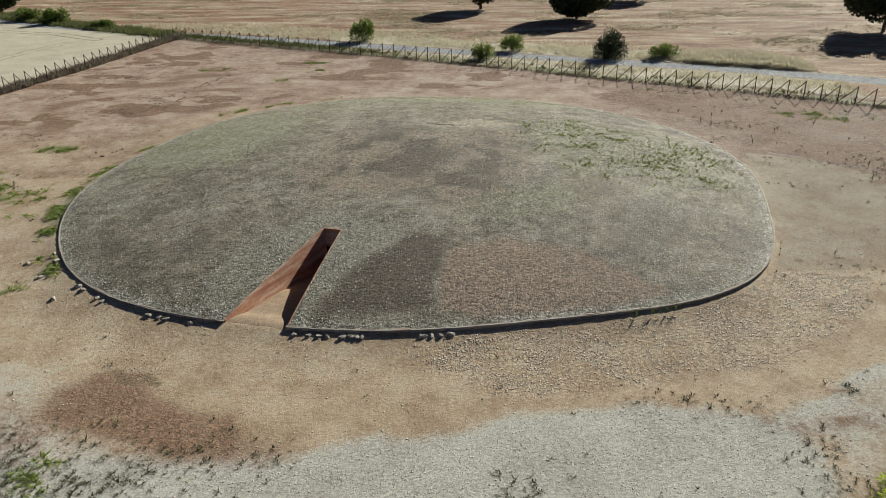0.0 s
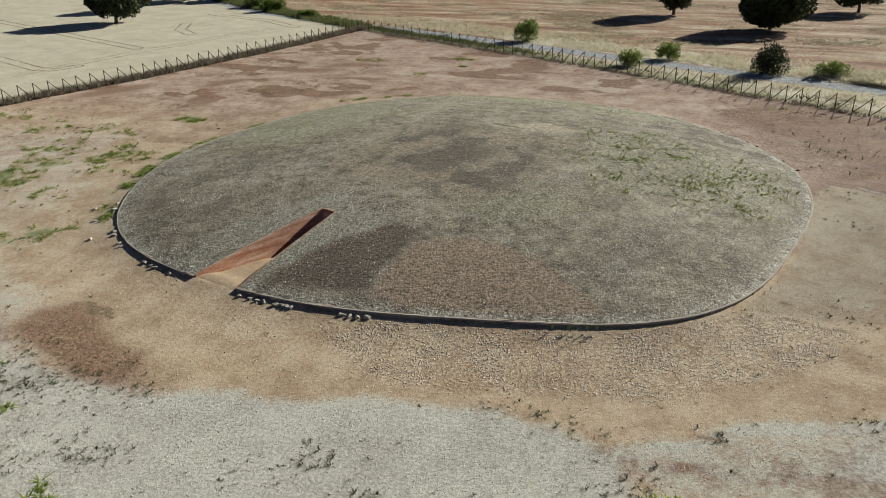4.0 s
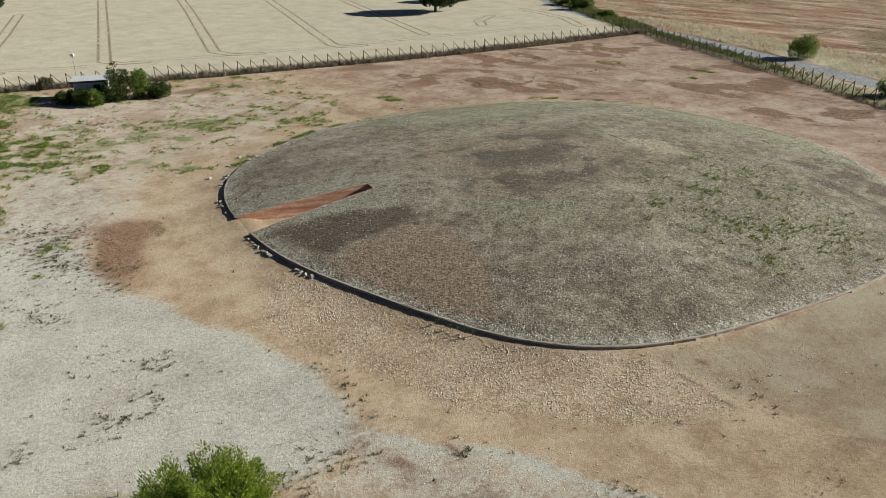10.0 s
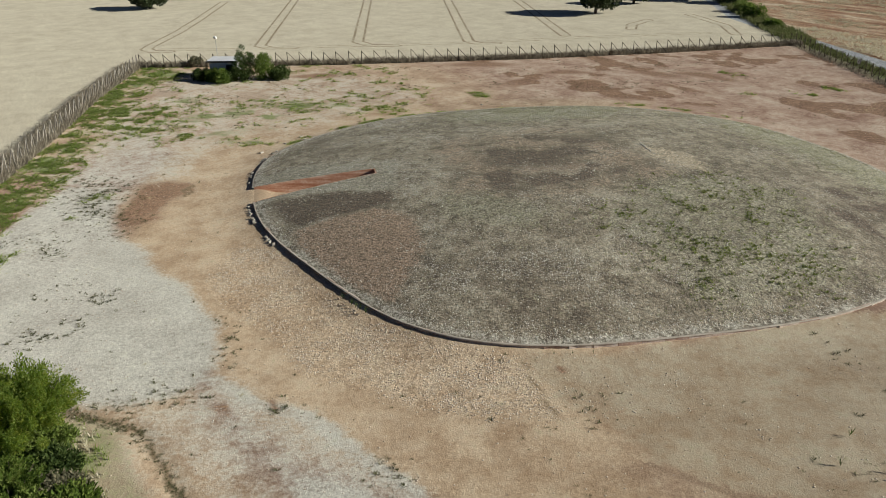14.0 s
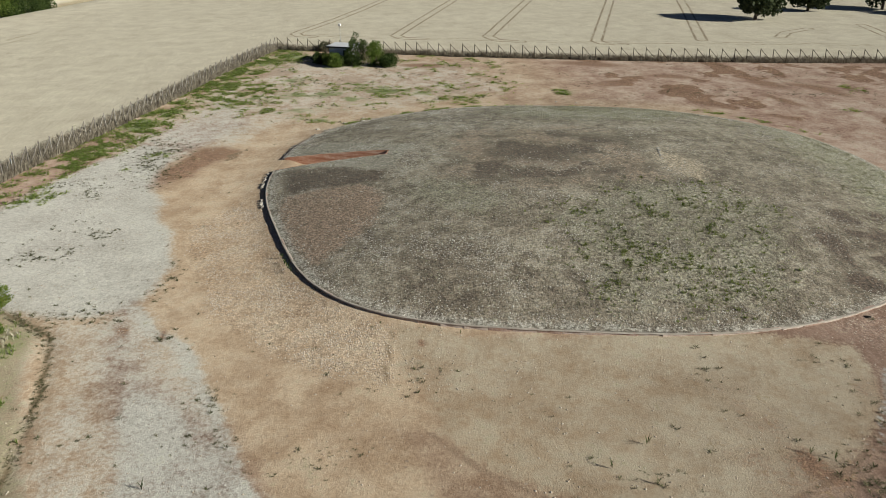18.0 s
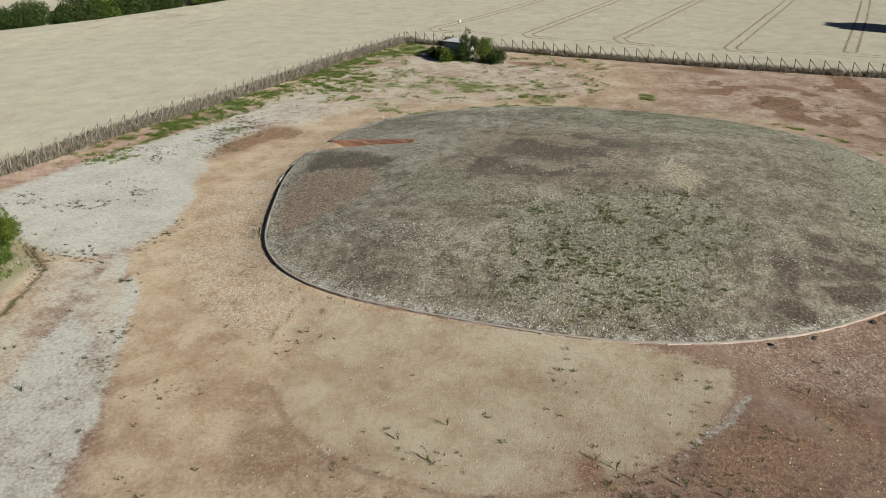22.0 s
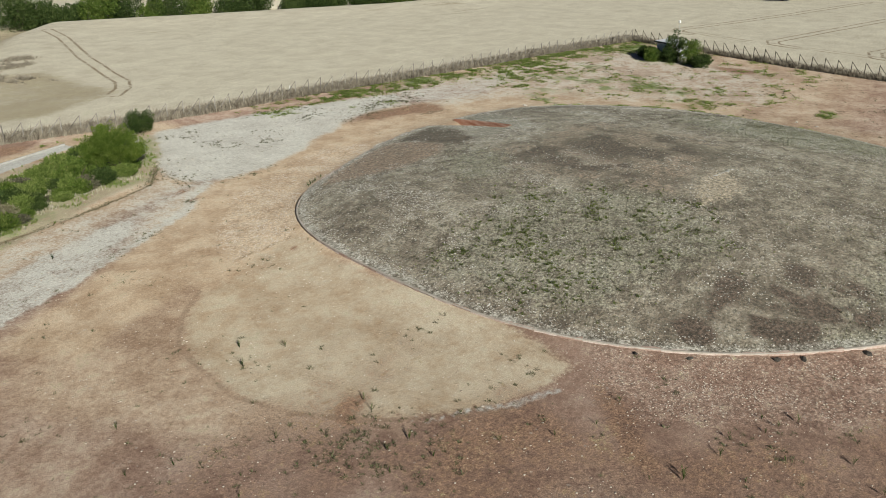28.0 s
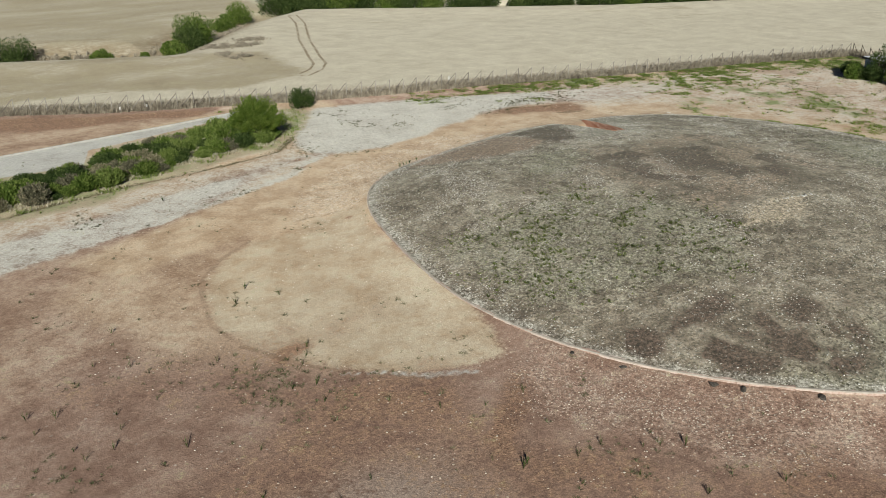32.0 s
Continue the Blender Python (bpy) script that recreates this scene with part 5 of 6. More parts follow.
shrub("light green bush in dry grass beside the lane", 34.5, 125.6, 5.0, 3.6, 2.5, 25, M_SHRUB_LIGHT, 2000, 0.18, lane, spiky=10)
shrub("green hedge bush at the field corner", -77.5, 166.5, 7.0, 4.5, 2.8, 26, M_SHRUB, 2600, 0.22, lane)
shrub("green hedge bush at the field corner", -86.0, 171.5, 7.0, 4.5, 2.4, 27, M_SHRUB_LIGHT, 2200, 0.22, lane)
shrub("green hedge bush at the field corner", -66.0, 160.0, 5.0, 3.0, 1.6, 28, M_SHRUB, 1600, 0.2, lane)
# hedge along the gully
hr = random.Random(77)
hedge = "hedge along the gully"
G = np.array(GULLY[3:])
garc = np.concatenate([[0], np.cumsum(np.hypot(*np.diff(G, axis=0).T))])
u = 24.0
while u < 172.0:
    x, y = np.interp(u, garc, G[:, 0]), np.interp(u, garc, G[:, 1])
    w = hr.uniform(6.5, 13.0)
    shrub("dense green hedge tree along the gully", x + hr.uniform(-1.5, 1.5), y + hr.uniform(-1.5, 1.5), w, w * 0.85, w * hr.uniform(0.55, 0.75), int(u) + 300, M_SHRUB if hr.random() > 0.8 else M_SHRUB_DARK, 5200, 0.3, hedge, hr.uniform(0, 360), n=18, lump=0.26)
    u += hr.uniform(3.8, 6.4) if hr.random() > 0.12 else 7.5
for x, y, w, h, mat in ((28.0, -56.5, 9.5, 5.0, M_SHRUB_DARK), (38.0, -61.0, 8.0, 5.2, M_SHRUB_DARK), (15.5, -48.5, 4.0, 2.2, M_SHRUB), (8.8, -45.8, 2.2, 1.6, M_SHRUB), (-1.0, -48.5, 8.5, 4.6, M_SHRUB_DARK), (3.0, -45.5, 5.0, 3.0, M_SHRUB), (-4.0, -53.0, 9.0, 6.8, M_SHRUB), (-8.0, -62.0, 7.0, 5.4, M_SHRUB), (-19.0, -73.0, 7.0, 3.6, M_SHRUB), (-27.0, -82.0, 8.0, 4.6, M_SHRUB), (21.0, -51.5, 2.4, 1.2, M_SHRUB_GREY), (49.0, -68.0, 7.0, 4.5, M_SHRUB_DARK)):
    shrub("green bush in the dry gully between fields", x, y, w, w * 0.85, h, int(x * 7 + 900), mat, 5200, 0.2, "bushes in the gully", hr.uniform(0, 360), n=26)
# the planted bed beside the gravel road
bed = "shrubs in the planted bed"
plume_bush("large feathery green bush at the end of the planted bed", 19.6, 23.0, 7.6, 6.8, 4.9, 41, M_BUSH, 130, 520, bed, 60, 0.065)
plume_bush("dark green bush beside the large one", 23.6, 22.6, 4.6, 4.0, 2.4, 43, M_SHRUB, 60, 240, bed, 20, 0.075)
shrub("rounded dark green bush near the fence", 8.2, 12.4, 3.6, 3.2, 2.6, 42, M_SHRUB_DARK, 8000, 0.09, bed, spiky=16)
kinds = [(M_SHRUB, "leafy green shrub in the planted bed"), (M_SHRUB_DARK, "dark green shrub in the planted bed"), (M_SHRUB_GREY, "dry grey-green shrub in the planted bed"), (M_SHRUB_LIGHT, "light green shrub in the planted bed")]
kinds.append((M_VERGE, "fountain of dry straw-coloured grass in the planted bed"))
protos = [bushlet(lab, 60 + q, mat, bed, stems=260 if q == 4 else 620) for q, (mat, lab) in enumerate(kinds)]
placed = []
while len(placed) < 150:
    x, y = hr.uniform(17.0, 66.0), hr.uniform(12.0, 36.0)
    gap = 1.0 + 0.25 * hr.random()
    if area(np.array([x]), np.array([y]), BED)[0] < 0.9 or any(math.hypot(x - u, y - v) < gap for u, v in placed):
        continue
    k = len(placed)
    placed.append((x, y))
    q = k if k < 5 else hr.choice([0, 0, 4, 0, 1, 1, 3, 2, 3, 4, 1, 0, 4, 1, 2, 4])
    w = hr.uniform(0.65, 1.4)
    root = protos[q] if k < 5 else copy_thing(protos[q], Matrix())
    root.matrix_world = pose(x, y, gz(x, y) - 0.03, 0, 0, hr.uniform(0, 360)) @ Matrix.Diagonal((w * hr.uniform(0.8, 1.2), w, w * hr.uniform(0.4, 0.85), 1))

# ---- booth with its bushes and lamp ----
booth = tagged(new("booth"), "small white booth with a flat sheet roof among bushes", "booth")
booth.matrix_world = pose(-69.3, 50.5, gz(-69.3, 50.5), 0, 0, 62)
for x, y, sx, sy in ((0, -1.35, 4.2, 0.14), (0, 1.35, 4.2, 0.14), (-2.03, 0, 0.14, 2.56), (2.03, 0, 0.14, 2.56)):
    part("wall", box_bm(sx, sy, 2.45, 0.01), M_WHITE, booth).matrix_local = pose(x, y, 0)
part("roof", box_bm(5.0, 3.5, 0.16, 0.03), M_ROOF, booth, "pale sheet roof").matrix_local = pose(0, 0, 2.5, 2.5, 0, 0)
part("fascia", box_bm(5.04, 0.06, 0.24, 0.01), M_STEEL, booth).matrix_local = pose(0, -1.78, 2.38)
part("door", box_bm(0.9, 0.05, 2.0, 0.01), M_STEEL, booth, "dark door").matrix_local = pose(0.9, -1.45, 0.02)
lamp = tagged(new("floodlight_pole"), "thin pole with a white floodlight head beside the booth", "lamp post")
lamp.location = (-73.7, 50.1, gz(-73.7, 50.1))
bm = bmesh.new()
part("pole", tube(bm, [(0, 0, -0.1), (0, 0, 2.5), (0, 0, 5.2)], [0.06, 0.05, 0.045], 8), M_CONCRETE, lamp)
part("head", box_bm(0.5, 0.3, 0.4, 0.04), M_WHITE, lamp, "white floodlight head").matrix_local = pose(0, 0, 5.1, 12, 0, 40)
for x, y, w, d, h, mat, lab in ((-66.3, 47.2, 3.0, 2.6, 2.2, M_SHRUB, "green bush in front of the booth"), (-68.0, 45.6, 2.6, 2.4, 2.0, M_SHRUB_DARK, "dark bush in front of the booth"), (-65.2, 51.4, 3.2, 3.0, 4.6, M_SHRUB_DARK, "tall dark bush beside the booth"), (-64.6, 54.2, 3.6, 3.2, 3.4, M_SHRUB, "green bush beside the booth"), (-65.4, 49.4, 2.4, 2.2, 2.4, M_SHRUB_DARK, "dark bush in front of the booth"), (-63.2, 56.4, 3.2, 2.8, 2.3, M_SHRUB_DARK, "low dark bush beside the booth"), (-64.6, 47.9, 2.6, 2.4, 2.3, M_SHRUB, "dark bush in front of the booth"), (-80.0, 46.6, 2.2, 2.0, 1.8, M_SHRUB_GREY, "small bush against the fence")):
    shrub(lab, x + 0.3, y + 0.9, w * 1.2, d * 1.2, h * (1.1 if h > 3 else 0.85), int(-x * 10), mat, 3600, 0.15, "bushes round the booth", spiky=14)

# ---- path kerb, signs ----
path_kerb = tagged(new("path_kerb"), "pale concrete kerb along the gravel path", "kerb", kind="structure")
L = np.array([(16.0, 9.6), (25.1, 10.8), (35.2, 11.8), (44.0, 12.5), (62.0, 14.0)])
arc = np.concatenate([[0], np.cumsum(np.hypot(*np.diff(L, axis=0).T))])
bm = box_bm(0.97, 0.16, 0.34, 0.02)
km = bpy.data.meshes.new("kerbstone")
bm.to_mesh(km)
bm.free()
km.materials.append(M_CONCRETE)
for k in range(int(arc[-1])):
    x, y = np.interp(k + 0.5, arc, L[:, 0]), np.interp(k + 0.5, arc, L[:, 1])
    x2, y2 = np.interp(k + 0.9, arc, L[:, 0]), np.interp(k + 0.9, arc, L[:, 1])
    ob = new("kerbstone", km)
    ob.parent = path_kerb
    ob.matrix_local = pose(x, y, gz(x, y) - 0.16, 0, 0, math.degrees(math.atan2(y2 - y, x2 - x)))


def sign(x, y, z, size):
    root = tagged(new("sign"), "small white blank plate on a fence post", "sign", "plates on the fences")
    root.location = (x, y, gz(x, y))
    part("plate", box_bm(size, 0.03, size * 1.2, 0.005, False), M_WHITE, root).matrix_local = pose(0, 0, z, 0, 0, 35)
    bm = bmesh.new()
    part("stake", tube(bm, [(0, 0, -0.1), (0, 0, z)], [0.025, 0.025], 6), M_GREYWOOD_SUNLIT, root)


for x, y, z, q in ((-27.0, 137.6, 1.2, 0.55), (-13.6, 15.9, 1.6, 0.4), (24.6, 1.4, 0.7, 0.3), (27.6, 0.2, 0.6, 0.3)):
    sign(x, y, z, q)

# ---- loose rocks by the kerb ----
rr = random.Random(9)
rock_spots = [(-8.9, 39.9), (-7.3, 39.7), (-6.9, 39.8), (-5.9, 39.6), (-5.4, 39.7), (-4.8, 39.6), (-1.4, 39.8), (-0.7, 39.9), (-0.2, 39.8), (0.4, 39.9), (-7.9, 39.8), (-5.1, 39.6), (-1.1, 39.8), (-15.4, 41.5), (-17.1, 41.8), (-18.4, 42.2), (-22.0, 44.2), (-22.5, 44.5), (-27.2, 48.6), (-17.6, 42.0), (-24.0, 45.6), (-24.6, 46.0), (-25.0, 45.4), (-29.2, 50.9), (-28.6, 51.5), (-30.6, 56.4), (-33.8, 76.4), (-32.6, 78.8), (-28.0, 50.2), (23.6, 85.3), (27.3, 78.4), (26.2, 81.2), (20.4, 89.6), (22.9, 86.6)]
# the last five are near-black lumps put in for dark gaps under the kerb
M_DARKLUMP = worn("dark gap lump", (0.03, 0.026, 0.022), (0.09, 0.078, 0.065), 4.0)
for k, (x, y) in enumerate(rock_spots):
    dark_one = k >= len(rock_spots) - 5
    d = float(rim_dist(np.array([x]), np.array([y]))[0][0])
    if 0 < d < 1.6:
        inw = Vector((MOUND[0] - x, MOUND[1] - y)).normalized() * (d - 0.34)
        x, y = x + inw.x, y + inw.y
    V, F = stone_template(rr.uniform(0.2, 0.36), 40 + k)
    V = np.where(V > 0, np.minimum(V, 0.17), np.maximum(V, -0.22)) * [1.25, 0.9, 0.8]
    me = np_mesh("rock", V, F)
    me.polygons.foreach_set("use_smooth", np.zeros(len(F), bool))
    me.materials.append(M_DARKLUMP if dark_one else M_STONE)
    ob = tagged(new("rock", me), "dark stone at the foot of the kerb" if dark_one else "loose pale field stone lying at the kerb", "rock", "stones at the kerb")
    ob.matrix_world = pose(x, y, gz(x, y) + 0.02, rr.uniform(-15, 15), rr.uniform(-15, 15), rr.uniform(0, 360))

for k in range(9):
    x, y = 1.0 - 0.28 * k + rr.uniform(-0.15, 0.15), 75.8 + 0.08 * k + rr.uniform(-0.12, 0.12)
    V, F = stone_template(rr.uniform(0.08, 0.15), 70 + k)
    me = np_mesh("stone", V, F)
    me.materials.append(M_CONCRETE)
    ob = tagged(new("stone", me), "small whitish stone lying in a short row on the mound", "stone", "pale stones on the mound")
    ob.matrix_world = pose(x, y, float(mound_height(np.array([x]), np.array([y]))[0]) + 0.03, rr.uniform(-15, 15), rr.uniform(-15, 15), rr.uniform(0, 360))

# ---- tall dry weeds standing singly on the red earth ----
tr = random.Random(31)
TALL = [tuft_template(12, 0.52, 0.24, 0.03, 90 + k, 0.2) for k in range(4)]
tall_meshes = []
for V, F in TALL:
    bm = bmesh.new()
    bm.from_mesh(np_mesh("blades", V, F))
    bmesh.ops.remove_doubles(bm, verts=[v for v in bm.verts if v.co.z < 0.01], dist=0.3)
    me = bpy.data.meshes.new("tall_weed")
    bm.to_mesh(me)
    bm.free()
    me.materials.append(M_SHRUB_DARK)
    tall_meshes.append(me)
tall_spots = [(39.1, 67.7), (38.4, 67.7), (39.6, 69.3), (39.0, 68.6), (41.3, 71.2), (42.5, 72.2), (40.5, 73.3), (40.0, 71.6), (46.3, 66.6), (37.9, 75.4), (42.1, 80.1), (36.1, 83.8), (52.1, 69.5), (51.8, 70.5), (53.3, 65.3), (53.2, 66.9), (47.7, 72.5), (47.0, 58.7), (47.4, 63.4), (43.3, 66.0), (36.1, 77.5), (47.3, 67.5), (49.5, 67.7), (49.7, 69.1), (37.8, 58.0), (36.5, 60.3), (39.3, 59.7), (34.2, 78.9), (32.0, 84.8), (32.3, 87.4), (35.6, 36.6), (31.8, 79.2), (29.6, 85.8), (29.9, 86.6), (30.6, 86.2), (28.9, 87.4), (33.5, 84.8), (34.8, 86.2), (35.8, 83.7), (36.9, 82.5), (31.0, 90.2), (32.6, 91.5), (27.6, 91.8), (45.0, 75.0), (46.5, 78.3), (44.0, 80.5), (50.5, 70.5), (52.0, 66.0), (49.0, 62.0), (41.0, 86.0), (43.2, 66.8)]
for k, (x, y) in enumerate(tall_spots):
    ob = tagged(new("tall_weed", tall_meshes[k % 4]), "dark upright weed standing alone on reddish earth", "weed", "single weeds on the earth")
    ob.matrix_world = pose(x, y, gz(x, y), 0, 0, tr.uniform(0, 360)) @ Matrix.Scale(tr.uniform(0.6, 1.15), 4)

for k, (x, y) in enumerate([(12.9, 42.0), (13.4, 42.2), (13.8, 42.4), (14.3, 42.7), (13.1, 41.7), (11.9, 41.6), (17.6, 44.8), (23.6, 51.2), (23.7, 52.4), (24.0, 53.6)]):
    d = float(rim_dist(np.array([x]), np.array([y]))[0][0])
    inw = Vector((MOUND[0] - x, MOUND[1] - y)).normalized() * (d - 0.42)
    x, y = x + inw.x, y + inw.y
    ob = tagged(new("kerb_weed", tall_meshes[k % 4]), "dark green weed growing at the foot of the kerb", "weed", "weeds at the kerb")
    ob.matrix_world = pose(x, y, gz(x, y), 0, 0, tr.uniform(0, 360)) @ Matrix.Scale(tr.uniform(0.8, 1.3) if k < 6 else 0.5, 4)

# ---- scattered stuff ----
PEB = [pebble_template(k) for k in range(6)]


def clear(x, y):
    return np.array([not in_cut(Vector((a, b, 0))) for a, b in zip(x, y)])


def patch_dark(x, y):
    g = mound_marks(x, y, x + 3 * fbm(x, y, 5.0), y + 3 * fbm(x + 70, y, 5.0), rim_dist(x, y)[0])
    return np.clip(np.maximum(g["burnt"], g["earthy"]), 0, 1)


p = spots(44000, -32, 29, 39, 100, lambda x, y: (rim_dist(x, y)[0] < -0.35) * (0.12 + 0.88 * np.maximum(smooth(fbm(x, y, 3.0), -0.06, 0.2), smooth(rim_dist(x, y)[0], -2.2, -0.6))) * (0.4 + 0.6 * smooth(115 - y, 20, 70)) * (1 - 0.9 * patch_dark(x, y)), 1)
p = p[clear(p[:, 0], p[:, 1])]
stuff("mound_gravel", "pale gravel stones strewn over the mound", "gravel", M_PEBBLES, PEB, on_mound(p), 0.024 + 0.056 * rng.random(len(p)) ** 3, 0.08, 1)
def turf_w(x, y):
    d = rim_dist(x, y)[0]
    g = mound_marks(x, y, x + 3 * fbm(x, y, 5.0), y + 3 * fbm(x + 70, y, 5.0), d)
    w = 0.12 + 1.0 * g["grassy"] - 0.5 * np.maximum(g["burnt"], g["earthy"])
    return (d < -0.5) * np.clip(w, 0.02, 1) * (0.3 + 0.7 * smooth(fbm(x, y, 1.4), -0.05, 0.2))


p = spots(14000, -32, 29, 39, 100, turf_w, 2)
p = p[clear(p[:, 0], p[:, 1])]
TURF = [tuft_template(6, 0.085, 0.16, 0.032, 20 + k) for k in range(5)]
stuff("mound_grass", "low sparse grass tufts on the mound", "grass", M_TURF, TURF, on_mound(p), 0.5 + 0.8 * rng.random(len(p)) ** 2, 0, 2)
p = spots(1150, 0, 28, 52, 94, lambda x, y: smooth(area(x, y, WEEDY), -3.5, 2.0) * (0.12 + 0.88 * smooth(fbm(x, y, 1.7, 4), 0.0, 0.2)) * (rim_dist(x, y)[0] < -1), 12)
CLUMP = [tuft_template(12, 0.14, 0.30, 0.045, 80 + k) for k in range(5)]
stuff("mound_weeds", "darker green weed clumps on the mound's sunny flank", "weeds", M_CLUMP, CLUMP, on_mound(p), 0.35 + 0.85 * rng.random(len(p)) ** 2.4, 0, 12)


def apron_w(x, y):
    d, th = rim_dist(x, y)
    a = np.degrees(th)
    w = np.maximum.reduce([1.0 * smooth(area(x + fbm(x, y, 3.0), y, APRON), -0.8, 0.6), 0.22 * smooth(area(x + fbm(x, y, 3.0), y, APRON_EAST), -0.8, 0.6), 0.3 * smooth(6.5 - d, -1, 3) * smooth(a, 10, 22) * (a < 100), 0.14 * smooth(9 - d, 0, 6) * (a < -20), 0.04 * (d < 22)])
    return (d > 0.3) * w * (0.2 + 0.8 * smooth(fbm(x, y, 1.8), -0.1, 0.15))


p = spots(19000, -40, 56, 22, 112, apron_w, 3)
big = 1 + 0.1 * smooth(area(p[:, 0], p[:, 1], APRON), -0.5, 0.5)
keep = clear(p[:, 0], p[:, 1])
p, big = p[keep], big[keep]
stuff("apron_stones", "pale and tan stones strewn on sandy ground", "gravel", M_PEBBLES_RED, PEB, on_ground(p), big * (0.025 + 0.052 * rng.random(len(p)) ** 2.2), 0.1, 3)
p = spots(16000, -26, 62, 13, 50, lambda x, y: np.maximum(smooth(area(x, y, GRAVEL), -1, 2), 0.7 * smooth(area(x, y, GRAVEL_STRIP), -0.6, 1)) * (0.3 + 0.7 * smooth(fbm(x, y, 2.5), -0.1, 0.2)), 4)
stuff("gravel_chips", "light grey gravel chips on the open ground", "gravel", M_PEBBLES, PEB, on_ground(p), 0.022 + 0.035 * rng.random(len(p)) ** 3, 0.1, 4)

WEED = [tuft_template(9, 0.28, 0.3, 0.04, 30 + k) for k in range(5)]
LOW = [tuft_template(8, 0.08, 0.40, 0.055, 36 + k) for k in range(5)]


def weed_w(x, y):
    d, th = rim_dist(x, y)
    a = np.degrees(th)
    yd = area(x, y, YARD)
    n = smooth(fbm(x, y, 2.6), 0.03, 0.2)
    w = 0.9 * smooth(5.5 - np.abs(line_dist(x, y, FENCE_SOUTH[:6]) - 2.2), 0, 3.5) * smooth(-x, 4, 22) * (0.1 + smooth(fbm(x + 3, y, 1.6, 3), -0.05, 0.15))
    for cx, cy, rx, ry, t in ((-45, 56.5, 8, 2.2, 70), (-31, 44.5, 3.5, 1.4, 60), (-76, 41.5, 7, 3.2, 20), (-39.3, 79, 2.2, 0.9, 0), (-47, 35, 9, 7, 0), (-36, 39, 3, 1.6, 50), (-50, 49, 3, 1.2, 60), (-34, 119, 2.5, 1.2, 0), (-22.9, 111, 1.4, 0.8, 0), (-18.5, 117.5, 2.6, 1.0, 10), (-8.5, 19.2, 4.0, 1.2, -15), (-6.5, 21.5, 1.5, 0.8, 0),  (-39, 65, 1.2, 5, 10), (16, 7.5, 5, 1.2, -22), (26, 4.5, 5, 1.0, -25), (-28.0, 47.5, 0.8, 0.5, 0), (13.4, 42.6, 1.1, 0.5, 20), (23.4, 51.6, 0.8, 0.3, 80), (43.5, 90, 5, 1.5, -20), (-24.5, 93.2, 2.6, 0.5, 45), (-19.7, 96.8, 2.6, 0.6, 35), (-15.0, 99.4, 2.6, 0.5, 20), (-22.3, 110.1, 1.2, 0.7, 0), (-18.7, 123.3, 2.2, 0.8, 0), (-32.7, 117.1, 1.6, 0.8, 0), (26.2, 103.5, 2.2, 0.8, -30)):
        w = np.maximum(w, 1.0 * smooth(blob(x, y, cx, cy, rx * 1.35, ry * 1.6, t), 0, 0.9) * (0.06 + smooth(fbm(x + 3, y, 1.3, 3), 0.0, 0.18)))
    w = np.maximum(w, 0.25 * smooth(-x, 30, 40) * (y < 75) * smooth(fbm(x + 31, y, 2.0, 3), 0.12, 0.22))
    w = np.maximum(w, (d < 1.4) * (d > 0.25) * ((a > 160) | (a < -140)) * (0.04 + 1.2 * smooth(fbm(x, y, 1.7, 3), -0.02, 0.12)))
    w = np.maximum(w, 0.28 * smooth(blob(x, y, -20, 27.5, 10, 4.5, 10), 0, 0.6) * n)
    return np.clip(w, 0, 1) * (yd > 0.2) * (d > 0.25)


p = spots(6500, -86, 50, 8, 124, weed_w, 5)
stuff("green_weeds", "patches of low green weeds on bare earth", "weeds", M_GRASS, LOW, on_ground(p), 0.8 + 1.2 * rng.random(len(p)), 0, 5)


def sprig_w(x, y):
    d, th = rim_dist(x, y)
    n = smooth(fbm(x + 17, y, 3.5), 0.05, 0.22)
    w = np.maximum.reduce([0.5 * smooth(area(x, y, GRAVEL), -2, 0) * n, 0.9 * smooth(1.0 - np.abs(area(x, y, GRAVEL)), 0, 1) * n * 0.7, 0.9 * smooth(blob(x, y, -17, 29.0, 12, 4.5, 5), 0, 0.4) * (0.25 + n),
                           0.5 * smooth(blob(x, y, 41, 71, 4, 5, 20), 0, 0.5) * (0.3 + n), 0.12 * (x > 24) * (d > 1) * n, 0.4 * (d < 3) * (d > 0.3) * (x > 22) * (y > 78) * n, 0.006 * (d > 0.5), 0.2 * (x < -30) * n, 0.02 * (y > 96) * n, 0.4 * smooth(area(x, y, GRAVEL_STRIP), -1, 0) * n])
    return w * (d > 0.3) * (area(x, y, BED) < 0) * (area(x, y, YARD) > 1)


p = spots(4600, -78, 56, 16, 124, sprig_w, 6)
SPRIG = [tuft_template(16, 0.11, 0.30, 0.026, 50 + k) for k in range(5)]
stuff("sprigs", "small dark green sprigs growing singly on gravel and earth", "weeds", M_SPRIG, SPRIG, on_ground(p), 0.35 + 0.8 * rng.random(len(p)) ** 2, 0, 6)


def wheat_w(x, y):
    yd = area(x, y, YARD)
    north = (y - 147) + (x + 47.5) * 0.645 > 0
    w = (yd < -3.0) * (~(north & (y > 40))) * (0.55 + 0.45 * smooth(fbm(x, y, 8.0), -0.2, 0.2))
    for pts in TRAMLINES:
        w = w * (np.abs(line_dist(x, y, pts) - 1.0) > 0.42)
    w = w * (np.abs(line_dist(x, y, HEADLAND) - 0.9) > 0.35 + 0.5 * fbm(x, y, 3.0))
    return w * (line_dist(x, y, GULLY) > 4.5)


